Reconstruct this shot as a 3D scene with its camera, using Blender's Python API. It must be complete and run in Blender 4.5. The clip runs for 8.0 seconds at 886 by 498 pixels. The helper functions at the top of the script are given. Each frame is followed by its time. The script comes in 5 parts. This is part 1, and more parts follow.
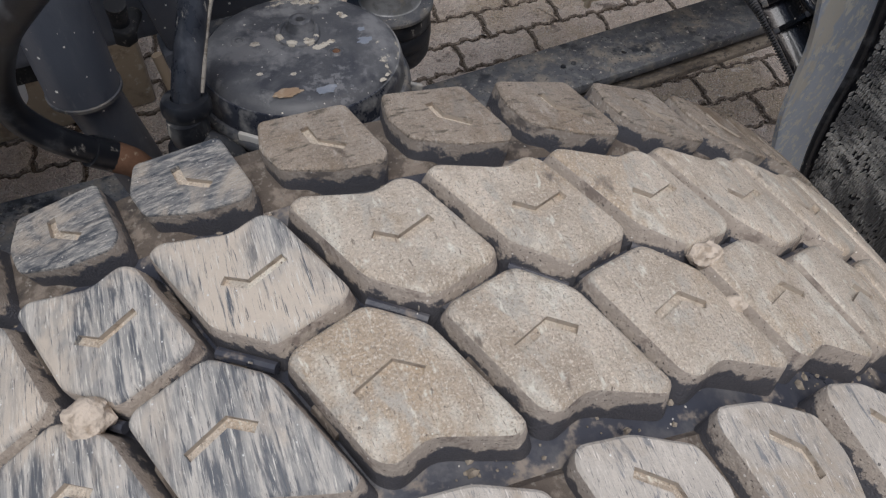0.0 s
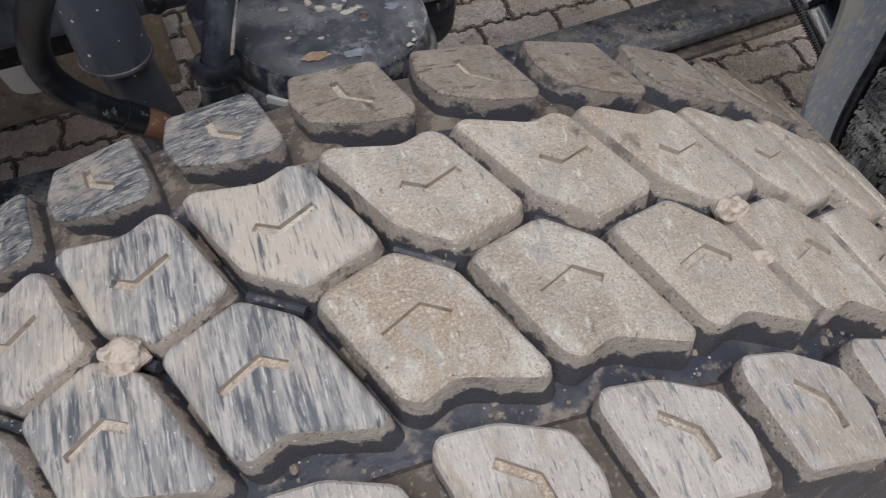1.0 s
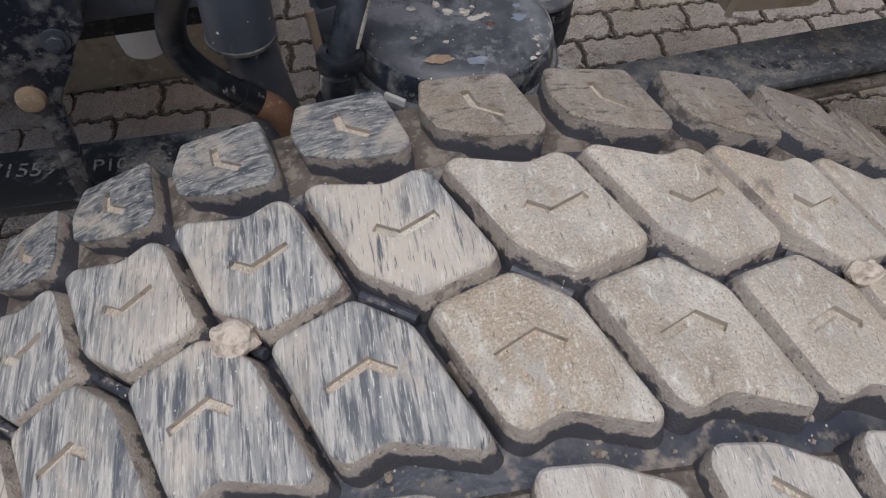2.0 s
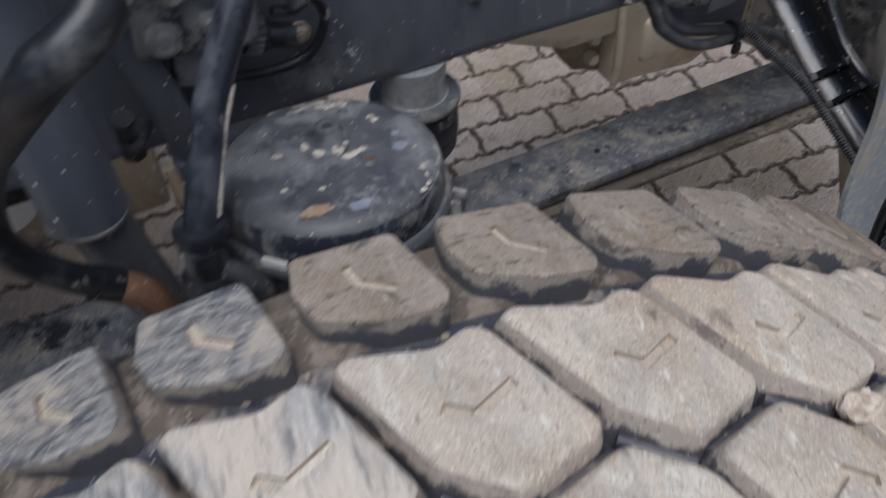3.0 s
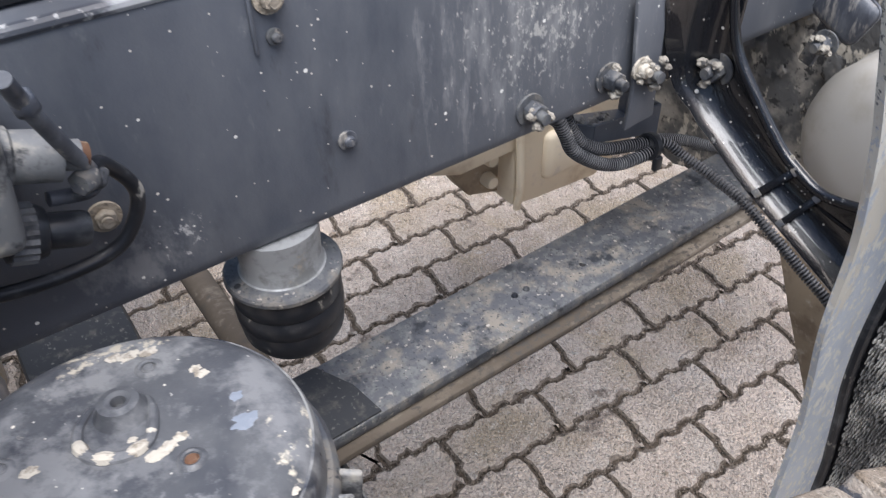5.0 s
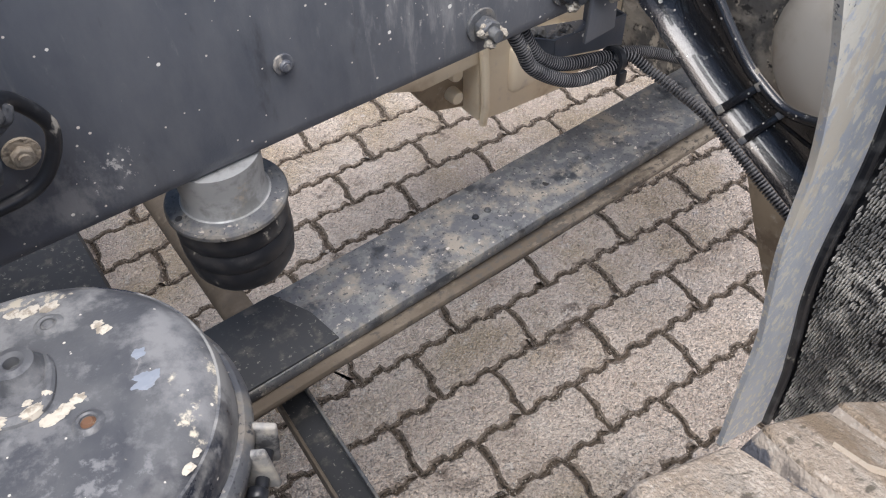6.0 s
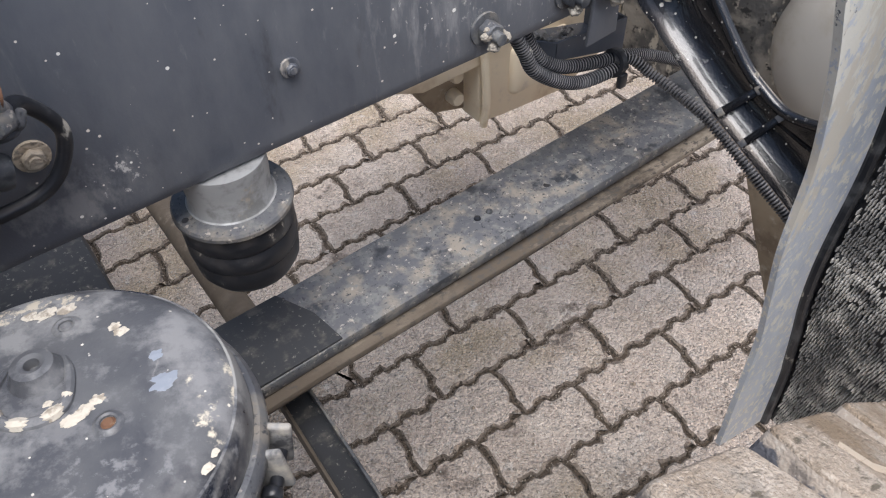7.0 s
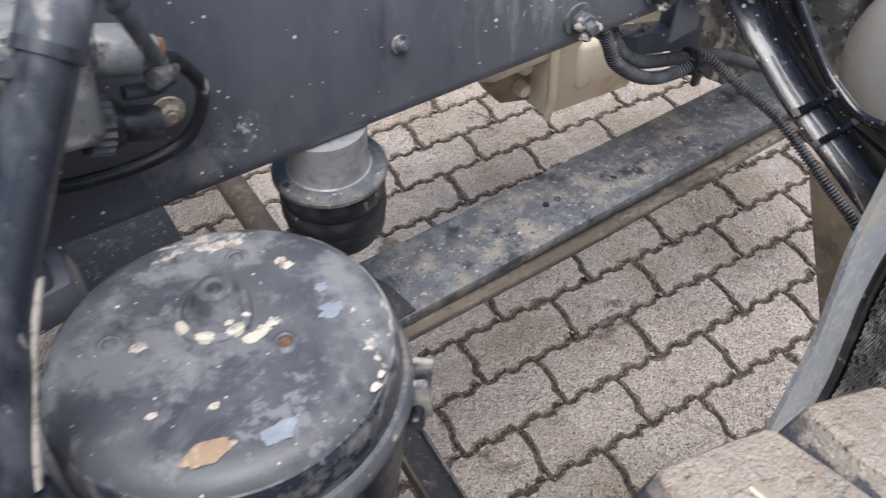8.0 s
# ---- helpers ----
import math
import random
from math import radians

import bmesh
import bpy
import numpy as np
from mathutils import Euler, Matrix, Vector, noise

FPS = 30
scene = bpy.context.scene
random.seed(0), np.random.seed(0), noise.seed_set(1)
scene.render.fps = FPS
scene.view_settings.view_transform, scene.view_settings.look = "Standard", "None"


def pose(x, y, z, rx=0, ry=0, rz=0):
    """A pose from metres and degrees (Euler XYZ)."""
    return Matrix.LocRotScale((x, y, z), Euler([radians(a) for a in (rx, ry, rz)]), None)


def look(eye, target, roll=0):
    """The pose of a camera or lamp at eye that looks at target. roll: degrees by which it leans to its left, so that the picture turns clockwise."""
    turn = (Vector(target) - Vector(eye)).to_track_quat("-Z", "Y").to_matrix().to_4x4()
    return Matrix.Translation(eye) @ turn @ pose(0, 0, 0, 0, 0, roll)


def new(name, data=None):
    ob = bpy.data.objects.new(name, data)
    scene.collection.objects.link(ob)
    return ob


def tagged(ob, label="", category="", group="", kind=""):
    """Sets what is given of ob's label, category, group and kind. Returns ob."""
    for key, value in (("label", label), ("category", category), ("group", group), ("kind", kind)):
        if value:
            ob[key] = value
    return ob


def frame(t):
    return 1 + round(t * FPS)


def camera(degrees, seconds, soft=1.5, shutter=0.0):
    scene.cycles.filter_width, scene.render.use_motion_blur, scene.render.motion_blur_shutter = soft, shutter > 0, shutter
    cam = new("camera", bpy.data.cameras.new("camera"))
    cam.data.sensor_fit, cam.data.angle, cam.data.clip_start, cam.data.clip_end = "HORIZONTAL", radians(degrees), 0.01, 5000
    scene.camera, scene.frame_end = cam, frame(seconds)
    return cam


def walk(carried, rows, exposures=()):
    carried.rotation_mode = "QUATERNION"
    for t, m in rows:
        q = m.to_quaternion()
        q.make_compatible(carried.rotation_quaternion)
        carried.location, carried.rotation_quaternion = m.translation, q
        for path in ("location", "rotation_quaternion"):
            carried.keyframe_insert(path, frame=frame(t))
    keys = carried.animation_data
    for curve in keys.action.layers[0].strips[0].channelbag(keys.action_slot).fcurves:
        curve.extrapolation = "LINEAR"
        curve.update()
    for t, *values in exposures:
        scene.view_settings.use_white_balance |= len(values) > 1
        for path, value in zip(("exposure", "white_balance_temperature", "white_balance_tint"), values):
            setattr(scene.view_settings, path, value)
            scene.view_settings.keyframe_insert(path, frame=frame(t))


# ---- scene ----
cam = camera(59.6, 8.0, 1.2, 0.35)
PATH = [
    (0, (-0.4205, -1.0794, 1.4005), (-0.0139, -0.0186, -0.1225), 1.19),
    (0.5, (-0.4166, -1.0888, 1.3882), (-0.0325, -0.0299, -0.1418), 0.53),
    (1, (-0.4306, -1.0971, 1.3922), (-0.0770, -0.0396, -0.1462), -0.19),
    (1.5, (-0.4508, -1.0995, 1.3939), (-0.1860, -0.0175, -0.1453), 2.47),
    (1.7, (-0.4574, -1.0940, 1.3928), (-0.2547, 0.0014, -0.1464), 1.29),
    (2.8, (-0.4456, -1.0177, 1.3764), (-0.1373, 0.0068, 0.0553), -0.99),
    (3, (-0.4179, -0.9910, 1.3567), (-0.0378, 0.0886, 0.0997), -2.68),
    (3.5, (-0.3982, -0.8973, 1.3095), (0.2039, 0.2366, 0.1952), -1.45),
    (4, (-0.3719, -0.8437, 1.2924), (0.2656, 0.3134, 0.2225), -0.93),
    (4.2, (-0.3686, -0.8214, 1.2924), (0.2749, 0.3328, 0.2230), -0.79),
    (5.3, (-0.3022, -0.7900, 1.2628), (0.3272, 0.2739, 0.0958), -1.85),
    (5.5, (-0.2905, -0.7898, 1.2648), (0.3052, 0.2167, 0.0310), -2.09),
    (6, (-0.2785, -0.7866, 1.2666), (0.3121, 0.1962, 0.0115), -2.02),
    (6.5, (-0.2790, -0.7868, 1.2689), (0.3143, 0.1929, 0.0127), -1.82),
    (7, (-0.2865, -0.7853, 1.2730), (0.3111, 0.1923, 0.0171), -1.67),
    (7.5, (-0.3071, -0.7805, 1.2699), (0.2944, 0.1934, 0.0130), -1.55),
    (8, (-0.3618, -0.7877, 1.2827), (0.1986, 0.2115, 0.0268), 0.11),
]
# ---------------------------------------------------------------- light
EXPOSURES = [(0.0, -0.33, 6250, 12), (1.7, -0.33, 6100, 12), (3.0, -0.20, 5950, 12), (3.5, 0.45, 5650, 12), (4.0, 1.06, 5700, 12), (5.5, 1.03, 6300, 12), (6.5, 1.01, 6380, 12), (8.0, 0.98, 6150, 12)]
walk(cam, [(t, look(eye, target, roll)) for t, eye, target, roll in PATH], EXPOSURES)

world = bpy.data.worlds.new("sky")
scene.world = world
world.use_nodes = True
wn = world.node_tree
sky = wn.nodes.new("ShaderNodeTexSky")
sky.sky_type = "NISHITA"
sky.sun_disc = False
sky.sun_elevation, sky.sun_rotation = radians(67), radians(145)
sky.air_density, sky.dust_density = 1.2, 4.0
wn.nodes["Background"].inputs["Strength"].default_value = 0.08
wn.links.new(sky.outputs["Color"], wn.nodes["Background"].inputs["Color"])
sun_data = bpy.data.lights.new("sun", "SUN")
sun_data.energy, sun_data.angle, sun_data.color = 2.35, radians(41), (1.0, 0.975, 0.94)
sun = new("sun", sun_data)
sun.matrix_world = look((-1.2, -1.7, 5.0), (0, 0, 0))


# ---------------------------------------------------------------- materials
def surface(name, base, layers=(), rough=0.8, metal=0.0, bumps=((120, 0.3, 0.002),), vary=0.0, coat=0.0, specks=(), skirt=None, patches=(), grain=None, warp=0.0):
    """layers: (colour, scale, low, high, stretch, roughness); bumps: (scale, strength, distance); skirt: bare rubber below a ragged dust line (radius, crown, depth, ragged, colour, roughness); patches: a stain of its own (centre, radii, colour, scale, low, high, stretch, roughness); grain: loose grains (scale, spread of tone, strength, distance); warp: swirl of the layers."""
    m = bpy.data.materials.new(name)
    m.use_nodes = True
    n, l = m.node_tree.nodes, m.node_tree.links
    shader = n["Principled BSDF"]
    place = n.new("ShaderNodeNewGeometry").outputs["Position"]
    colour = n.new("ShaderNodeRGB")
    colour.outputs[0].default_value = base
    out = colour.outputs[0]
    rough_out = None
    if vary:
        info = n.new("ShaderNodeObjectInfo")
        mul = n.new("ShaderNodeMapRange")
        mul.inputs["To Min"].default_value, mul.inputs["To Max"].default_value = 1 - vary, 1 + vary
        l.new(info.outputs["Random"], mul.inputs["Value"])
        hsv = n.new("ShaderNodeHueSaturation")
        l.new(mul.outputs[0], hsv.inputs["Value"])
        l.new(out, hsv.inputs["Color"])
        out = hsv.outputs[0]
    val = n.new("ShaderNodeValue")
    val.outputs[0].default_value = rough
    rough_out = val.outputs[0]
    for k, (c, scale, low, high, stretch, r) in enumerate(layers):
        mp = n.new("ShaderNodeMapping")
        mp.inputs["Scale"].default_value = stretch
        mp.inputs["Location"].default_value = (3.7 * k + 0.31, 1.9 * k, 5.1 * k)
        l.new(place, mp.inputs["Vector"])
        tex = n.new("ShaderNodeTexNoise")
        tex.inputs["Scale"].default_value, tex.inputs["Detail"].default_value = scale, 6
        tex.inputs["Roughness"].default_value, tex.inputs["Distortion"].default_value = 0.62, warp
        l.new(mp.outputs[0], tex.inputs["Vector"])
        ramp = n.new("ShaderNodeMapRange")
        ramp.interpolation_type = "SMOOTHSTEP"
        ramp.inputs["From Min"].default_value, ramp.inputs["From Max"].default_value = low, high
        l.new(tex.outputs["Fac"], ramp.inputs["Value"])
        mix = n.new("ShaderNodeMix")
        mix.data_type = "RGBA"
        l.new(ramp.outputs[0], mix.inputs[0])
        l.new(out, mix.inputs[6])
        mix.inputs[7].default_value = c
        out = mix.outputs[2]
        rm = n.new("ShaderNodeMix")
        l.new(ramp.outputs[0], rm.inputs[0])
        l.new(rough_out, rm.inputs[2])
        rm.inputs[3].default_value = r
        rough_out = rm.outputs[0]
    for k, (centre, radii, c, scale, low, high, stretch, r) in enumerate(patches):
        off = n.new("ShaderNodeVectorMath")
        off.operation = "SUBTRACT"
        off.inputs[1].default_value = centre
        l.new(place, off.inputs[0])
        rel = n.new("ShaderNodeVectorMath")
        rel.operation = "DIVIDE"
        rel.inputs[1].default_value = radii
        l.new(off.outputs[0], rel.inputs[0])
        far = n.new("ShaderNodeVectorMath")
        far.operation = "LENGTH"
        l.new(rel.outputs[0], far.inputs[0])
        near = n.new("ShaderNodeMapRange")
        near.inputs["To Min"].default_value, near.inputs["To Max"].default_value = 0.13, -0.13
        l.new(far.outputs["Value"], near.inputs["Value"])
        mp = n.new("ShaderNodeMapping")
        mp.inputs["Scale"].default_value = stretch
        mp.inputs["Location"].default_value = (1.7 * k, 0.9 * k + 0.4, 2.1 * k)
        l.new(place, mp.inputs["Vector"])
        tex = n.new("ShaderNodeTexNoise")
        tex.inputs["Scale"].default_value, tex.inputs["Detail"].default_value, tex.inputs["Roughness"].default_value = scale, 8, 0.7
        l.new(mp.outputs[0], tex.inputs["Vector"])
        both = n.new("ShaderNodeMath")
        l.new(tex.outputs["Fac"], both.inputs[0])
        l.new(near.outputs[0], both.inputs[1])
        ramp = n.new("ShaderNodeMapRange")
        ramp.inputs["From Min"].default_value, ramp.inputs["From Max"].default_value = low, high
        l.new(both.outputs[0], ramp.inputs["Value"])
        mix = n.new("ShaderNodeMix")
        mix.data_type = "RGBA"
        l.new(ramp.outputs[0], mix.inputs[0])
        l.new(out, mix.inputs[6])
        mix.inputs[7].default_value = c
        out = mix.outputs[2]
        rm = n.new("ShaderNodeMix")
        l.new(ramp.outputs[0], rm.inputs[0])
        l.new(rough_out, rm.inputs[2])
        rm.inputs[3].default_value = r
        rough_out = rm.outputs[0]
    grain_height = None
    if grain:
        tex = n.new("ShaderNodeTexVoronoi")
        tex.inputs["Scale"].default_value = grain[0]
        l.new(place, tex.inputs["Vector"])
        split = n.new("ShaderNodeSeparateColor")
        l.new(tex.outputs["Color"], split.inputs[0])
        tone = n.new("ShaderNodeMapRange")
        tone.inputs["To Min"].default_value, tone.inputs["To Max"].default_value = 1 - grain[1], 1 + grain[1]
        l.new(split.outputs[1], tone.inputs["Value"])
        hsv = n.new("ShaderNodeHueSaturation")
        l.new(tone.outputs[0], hsv.inputs["Value"])
        l.new(out, hsv.inputs["Color"])
        out = hsv.outputs[0]
        turn = n.new("ShaderNodeMath")
        turn.operation = "SUBTRACT"
        turn.inputs[0].default_value = 1.0
        l.new(tex.outputs["Distance"], turn.inputs[1])
        grain_height = turn.outputs[0]
    for c, scale, radius, share in specks:
        tex = n.new("ShaderNodeTexVoronoi")
        tex.inputs["Scale"].default_value = scale
        l.new(place, tex.inputs["Vector"])
        split = n.new("ShaderNodeSeparateColor")
        l.new(tex.outputs["Color"], split.inputs[0])
        size = n.new("ShaderNodeMapRange")
        size.inputs["From Min"].default_value, size.inputs["From Max"].default_value = 1 - share, 1
        size.inputs["To Min"].default_value, size.inputs["To Max"].default_value = 0, radius
        l.new(split.outputs[0], size.inputs["Value"])
        less = n.new("ShaderNodeMath")
        less.operation = "LESS_THAN"
        l.new(tex.outputs["Distance"], less.inputs[0])
        l.new(size.outputs[0], less.inputs[1])
        mix = n.new("ShaderNodeMix")
        mix.data_type = "RGBA"
        l.new(less.outputs[0], mix.inputs[0])
        l.new(out, mix.inputs[6])
        mix.inputs[7].default_value = c
        out = mix.outputs[2]
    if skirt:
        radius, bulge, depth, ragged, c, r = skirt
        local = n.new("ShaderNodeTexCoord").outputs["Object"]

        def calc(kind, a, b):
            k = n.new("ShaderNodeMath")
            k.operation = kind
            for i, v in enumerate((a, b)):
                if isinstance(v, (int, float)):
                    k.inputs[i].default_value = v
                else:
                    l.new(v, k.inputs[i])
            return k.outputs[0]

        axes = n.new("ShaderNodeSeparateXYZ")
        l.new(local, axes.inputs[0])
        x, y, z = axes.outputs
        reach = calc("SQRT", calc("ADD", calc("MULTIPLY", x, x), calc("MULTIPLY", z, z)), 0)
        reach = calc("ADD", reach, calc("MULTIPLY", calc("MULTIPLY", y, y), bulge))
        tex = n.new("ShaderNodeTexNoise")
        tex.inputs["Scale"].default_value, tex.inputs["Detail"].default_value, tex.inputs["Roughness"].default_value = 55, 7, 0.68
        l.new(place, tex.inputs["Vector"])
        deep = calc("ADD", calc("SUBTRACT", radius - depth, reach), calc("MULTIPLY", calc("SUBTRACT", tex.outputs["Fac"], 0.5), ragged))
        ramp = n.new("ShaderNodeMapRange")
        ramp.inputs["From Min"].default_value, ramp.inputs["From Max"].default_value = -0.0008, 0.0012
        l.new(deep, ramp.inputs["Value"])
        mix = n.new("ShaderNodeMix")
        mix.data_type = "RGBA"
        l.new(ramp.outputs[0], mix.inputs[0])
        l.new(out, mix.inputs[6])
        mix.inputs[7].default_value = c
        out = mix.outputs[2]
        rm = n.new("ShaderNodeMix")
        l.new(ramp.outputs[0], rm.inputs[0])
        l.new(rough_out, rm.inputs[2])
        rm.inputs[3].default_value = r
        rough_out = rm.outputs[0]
    l.new(out, shader.inputs["Base Color"])
    l.new(rough_out, shader.inputs["Roughness"])
    shader.inputs["Metallic"].default_value = metal
    shader.inputs["Coat Weight"].default_value = coat
    normal = None
    if grain:
        b = n.new("ShaderNodeBump")
        b.inputs["Strength"].default_value, b.inputs["Distance"].default_value = grain[2], grain[3]
        l.new(grain_height, b.inputs["Height"])
        normal = b.outputs[0]
    for scale, strength, distance in bumps:
        tex = n.new("ShaderNodeTexNoise")
        tex.inputs["Scale"].default_value, tex.inputs["Detail"].default_value = scale, 5
        l.new(place, tex.inputs["Vector"])
        b = n.new("ShaderNodeBump")
        b.inputs["Strength"].default_value, b.inputs["Distance"].default_value = strength, distance
        l.new(tex.outputs["Fac"], b.inputs["Height"])
        if normal:
            l.new(normal, b.inputs["Normal"])
        normal = b.outputs[0]
    if normal:
        l.new(normal, shader.inputs["Normal"])
    return m


ONE = (1, 1, 1)
M_DUSTY = surface("dusty_rubber", (0.67, 0.585, 0.481, 1), [
    ((0.543, 0.435, 0.318, 1), 9, 0.5, 0.68, (1, 0.7, 1), 0.95), ((0.8, 0.759, 0.654, 1), 34, 0.52, 0.66, (1, 0.5, 1), 0.95),
    ((0.481, 0.404, 0.318, 1), 20, 0.45, 0.7, (1, 0.7, 1), 0.95), ((0.783, 0.703, 0.594, 1), 700, 0.5, 0.66, ONE, 0.95), ((0.568, 0.523, 0.45, 1), 60, 0.52, 0.66, (1, 0.5, 1), 0.9),
    ((0.417, 0.349, 0.27, 1), 800, 0.54, 0.66, ONE, 0.9), ((0.278, 0.237, 0.192, 1), 190, 0.60, 0.70, (2.6, 0.5, 1), 0.85), ((0.8, 0.766, 0.66, 1), 120, 0.58, 0.70, (1.6, 0.6, 1), 0.95), ((0.253, 0.212, 0.175, 1), 48, 0.62, 0.74, (1, 0.6, 1), 0.9)], 0.95,
    bumps=((90, 0.35, 0.002), (480, 0.8, 0.0014), (1300, 0.9, 0.0008)), vary=0.07, specks=(((0.8, 0.8, 0.732, 1), 520, 0.25, 0.05), ((0.253, 0.218, 0.179, 1), 330, 0.28, 0.04)), grain=(620, 0.06, 0.5, 0.001), warp=0.4,
    patches=[((-0.01, -0.70, 0.98), (0.17, 0.11, 0.14), (0.379, 0.299, 0.211, 1), 38, 0.43, 0.60, (1, 0.7, 1), 0.95)])
# Darker copy of the dusty rubber: the shoulder row's dimmer light is in its colour.
M_DUSTY_EDGE = surface("dimmed_dusty_rubber", (0.38, 0.321, 0.258, 1), [
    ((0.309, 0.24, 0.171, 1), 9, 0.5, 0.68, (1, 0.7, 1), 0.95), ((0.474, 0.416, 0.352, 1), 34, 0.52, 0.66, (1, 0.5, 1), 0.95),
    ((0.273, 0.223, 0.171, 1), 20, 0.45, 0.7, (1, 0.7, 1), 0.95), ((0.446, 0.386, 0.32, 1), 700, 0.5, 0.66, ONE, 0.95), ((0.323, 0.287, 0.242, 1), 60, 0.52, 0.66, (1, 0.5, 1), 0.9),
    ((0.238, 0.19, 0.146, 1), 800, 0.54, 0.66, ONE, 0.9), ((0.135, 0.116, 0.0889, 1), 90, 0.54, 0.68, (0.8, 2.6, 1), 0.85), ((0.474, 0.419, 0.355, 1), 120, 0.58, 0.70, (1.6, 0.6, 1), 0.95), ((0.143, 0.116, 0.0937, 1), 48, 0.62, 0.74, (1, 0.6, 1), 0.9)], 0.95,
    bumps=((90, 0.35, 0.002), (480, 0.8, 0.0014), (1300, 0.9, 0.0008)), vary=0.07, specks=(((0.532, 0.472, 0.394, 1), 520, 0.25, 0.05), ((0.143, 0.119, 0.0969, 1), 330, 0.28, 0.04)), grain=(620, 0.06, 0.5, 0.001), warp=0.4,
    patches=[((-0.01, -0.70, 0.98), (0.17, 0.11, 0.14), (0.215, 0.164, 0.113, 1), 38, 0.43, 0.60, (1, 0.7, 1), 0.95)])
M_SCRUB = surface("scrubbed_rubber", (0.328, 0.324, 0.309, 1), [
    ((0.589, 0.556, 0.502, 1), 30, 0.44, 0.60, (9, 0.9, 3), 0.85), ((0.135, 0.145, 0.159, 1), 24, 0.50, 0.62, (8, 0.8, 3), 0.55),
    ((0.638, 0.56, 0.464, 1), 11, 0.46, 0.60, (1.2, 0.8, 1), 0.95), ((0.126, 0.135, 0.15, 1), 60, 0.57, 0.68, (7, 0.5, 2), 0.55),
    ((0.736, 0.71, 0.642, 1), 150, 0.55, 0.68, (7, 0.5, 1), 0.9), ((0.184, 0.178, 0.174, 1), 200, 0.58, 0.67, (6, 0.4, 1), 0.8)], 0.75,
    bumps=((160, 0.4, 0.0014), (900, 0.6, 0.0008)), vary=0.1, specks=(((0.736, 0.736, 0.715, 1), 420, 0.25, 0.1),), warp=0.45)
M_SCRUB_PALE = surface("lightly_scrubbed_rubber", (0.525, 0.483, 0.425, 1), [
    ((0.651, 0.598, 0.525, 1), 30, 0.46, 0.62, (4, 1.2, 2), 0.9), ((0.252, 0.257, 0.263, 1), 38, 0.55, 0.66, (5, 1.1, 3), 0.7),
    ((0.462, 0.389, 0.304, 1), 13, 0.52, 0.68, ONE, 0.95), ((0.798, 0.745, 0.672, 1), 230, 0.55, 0.68, (6, 0.6, 1), 0.9), ((0.231, 0.221, 0.21, 1), 300, 0.57, 0.66, (5, 0.5, 1), 0.8)], 0.85,
    bumps=((160, 0.4, 0.0014), (900, 0.7, 0.0008)), vary=0.1, specks=(((0.8, 0.8, 0.756, 1), 420, 0.25, 0.1), ((0.168, 0.158, 0.147, 1), 300, 0.26, 0.05)), warp=0.8)
M_SCRUB_EDGE = surface("scrubbed_shoulder_rubber", (0.20, 0.202, 0.20, 1), [
    ((0.42, 0.40, 0.36, 1), 42, 0.46, 0.6, (1.6, 7, 3), 0.85), ((0.075, 0.084, 0.098, 1), 30, 0.48, 0.60, (1.3, 6, 3), 0.5),
    ((0.46, 0.405, 0.335, 1), 14, 0.50, 0.66, ONE, 0.95), ((0.56, 0.54, 0.50, 1), 190, 0.57, 0.68, (0.8, 6, 1), 0.9), ((0.12, 0.125, 0.13, 1), 260, 0.56, 0.66, (0.7, 5, 1), 0.7)], 0.7,
    bumps=((160, 0.4, 0.0014), (900, 0.6, 0.0008)), vary=0.1, specks=(((0.7, 0.66, 0.6, 1), 420, 0.25, 0.1),), warp=1.3)
M_RUBBER = surface("groove_rubber", (0.055, 0.060, 0.078, 1), [
    ((0.13, 0.13, 0.137, 1), 30, 0.47, 0.66, ONE, 0.5), ((0.30, 0.26, 0.22, 1), 48, 0.52, 0.64, ONE, 0.95), ((0.028, 0.031, 0.041, 1), 60, 0.56, 0.68, ONE, 0.22)], 0.30,
    bumps=((200, 0.4, 0.001),), specks=(((0.6, 0.56, 0.5, 1), 380, 0.3, 0.10),))
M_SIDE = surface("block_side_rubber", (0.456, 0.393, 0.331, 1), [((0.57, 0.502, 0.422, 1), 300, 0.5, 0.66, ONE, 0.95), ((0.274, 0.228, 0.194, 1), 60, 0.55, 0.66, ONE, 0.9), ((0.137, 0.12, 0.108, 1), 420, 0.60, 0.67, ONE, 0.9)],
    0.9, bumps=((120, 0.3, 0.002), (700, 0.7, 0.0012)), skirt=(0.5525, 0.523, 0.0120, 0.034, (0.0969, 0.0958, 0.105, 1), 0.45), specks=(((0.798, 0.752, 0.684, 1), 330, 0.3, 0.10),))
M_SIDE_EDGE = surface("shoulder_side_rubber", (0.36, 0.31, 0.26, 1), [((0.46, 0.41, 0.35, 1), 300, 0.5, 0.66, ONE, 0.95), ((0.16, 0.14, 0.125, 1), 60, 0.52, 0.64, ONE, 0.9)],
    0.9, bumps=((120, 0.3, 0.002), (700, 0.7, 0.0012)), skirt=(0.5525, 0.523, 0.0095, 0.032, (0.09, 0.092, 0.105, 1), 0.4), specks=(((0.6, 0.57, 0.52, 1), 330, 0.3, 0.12),))
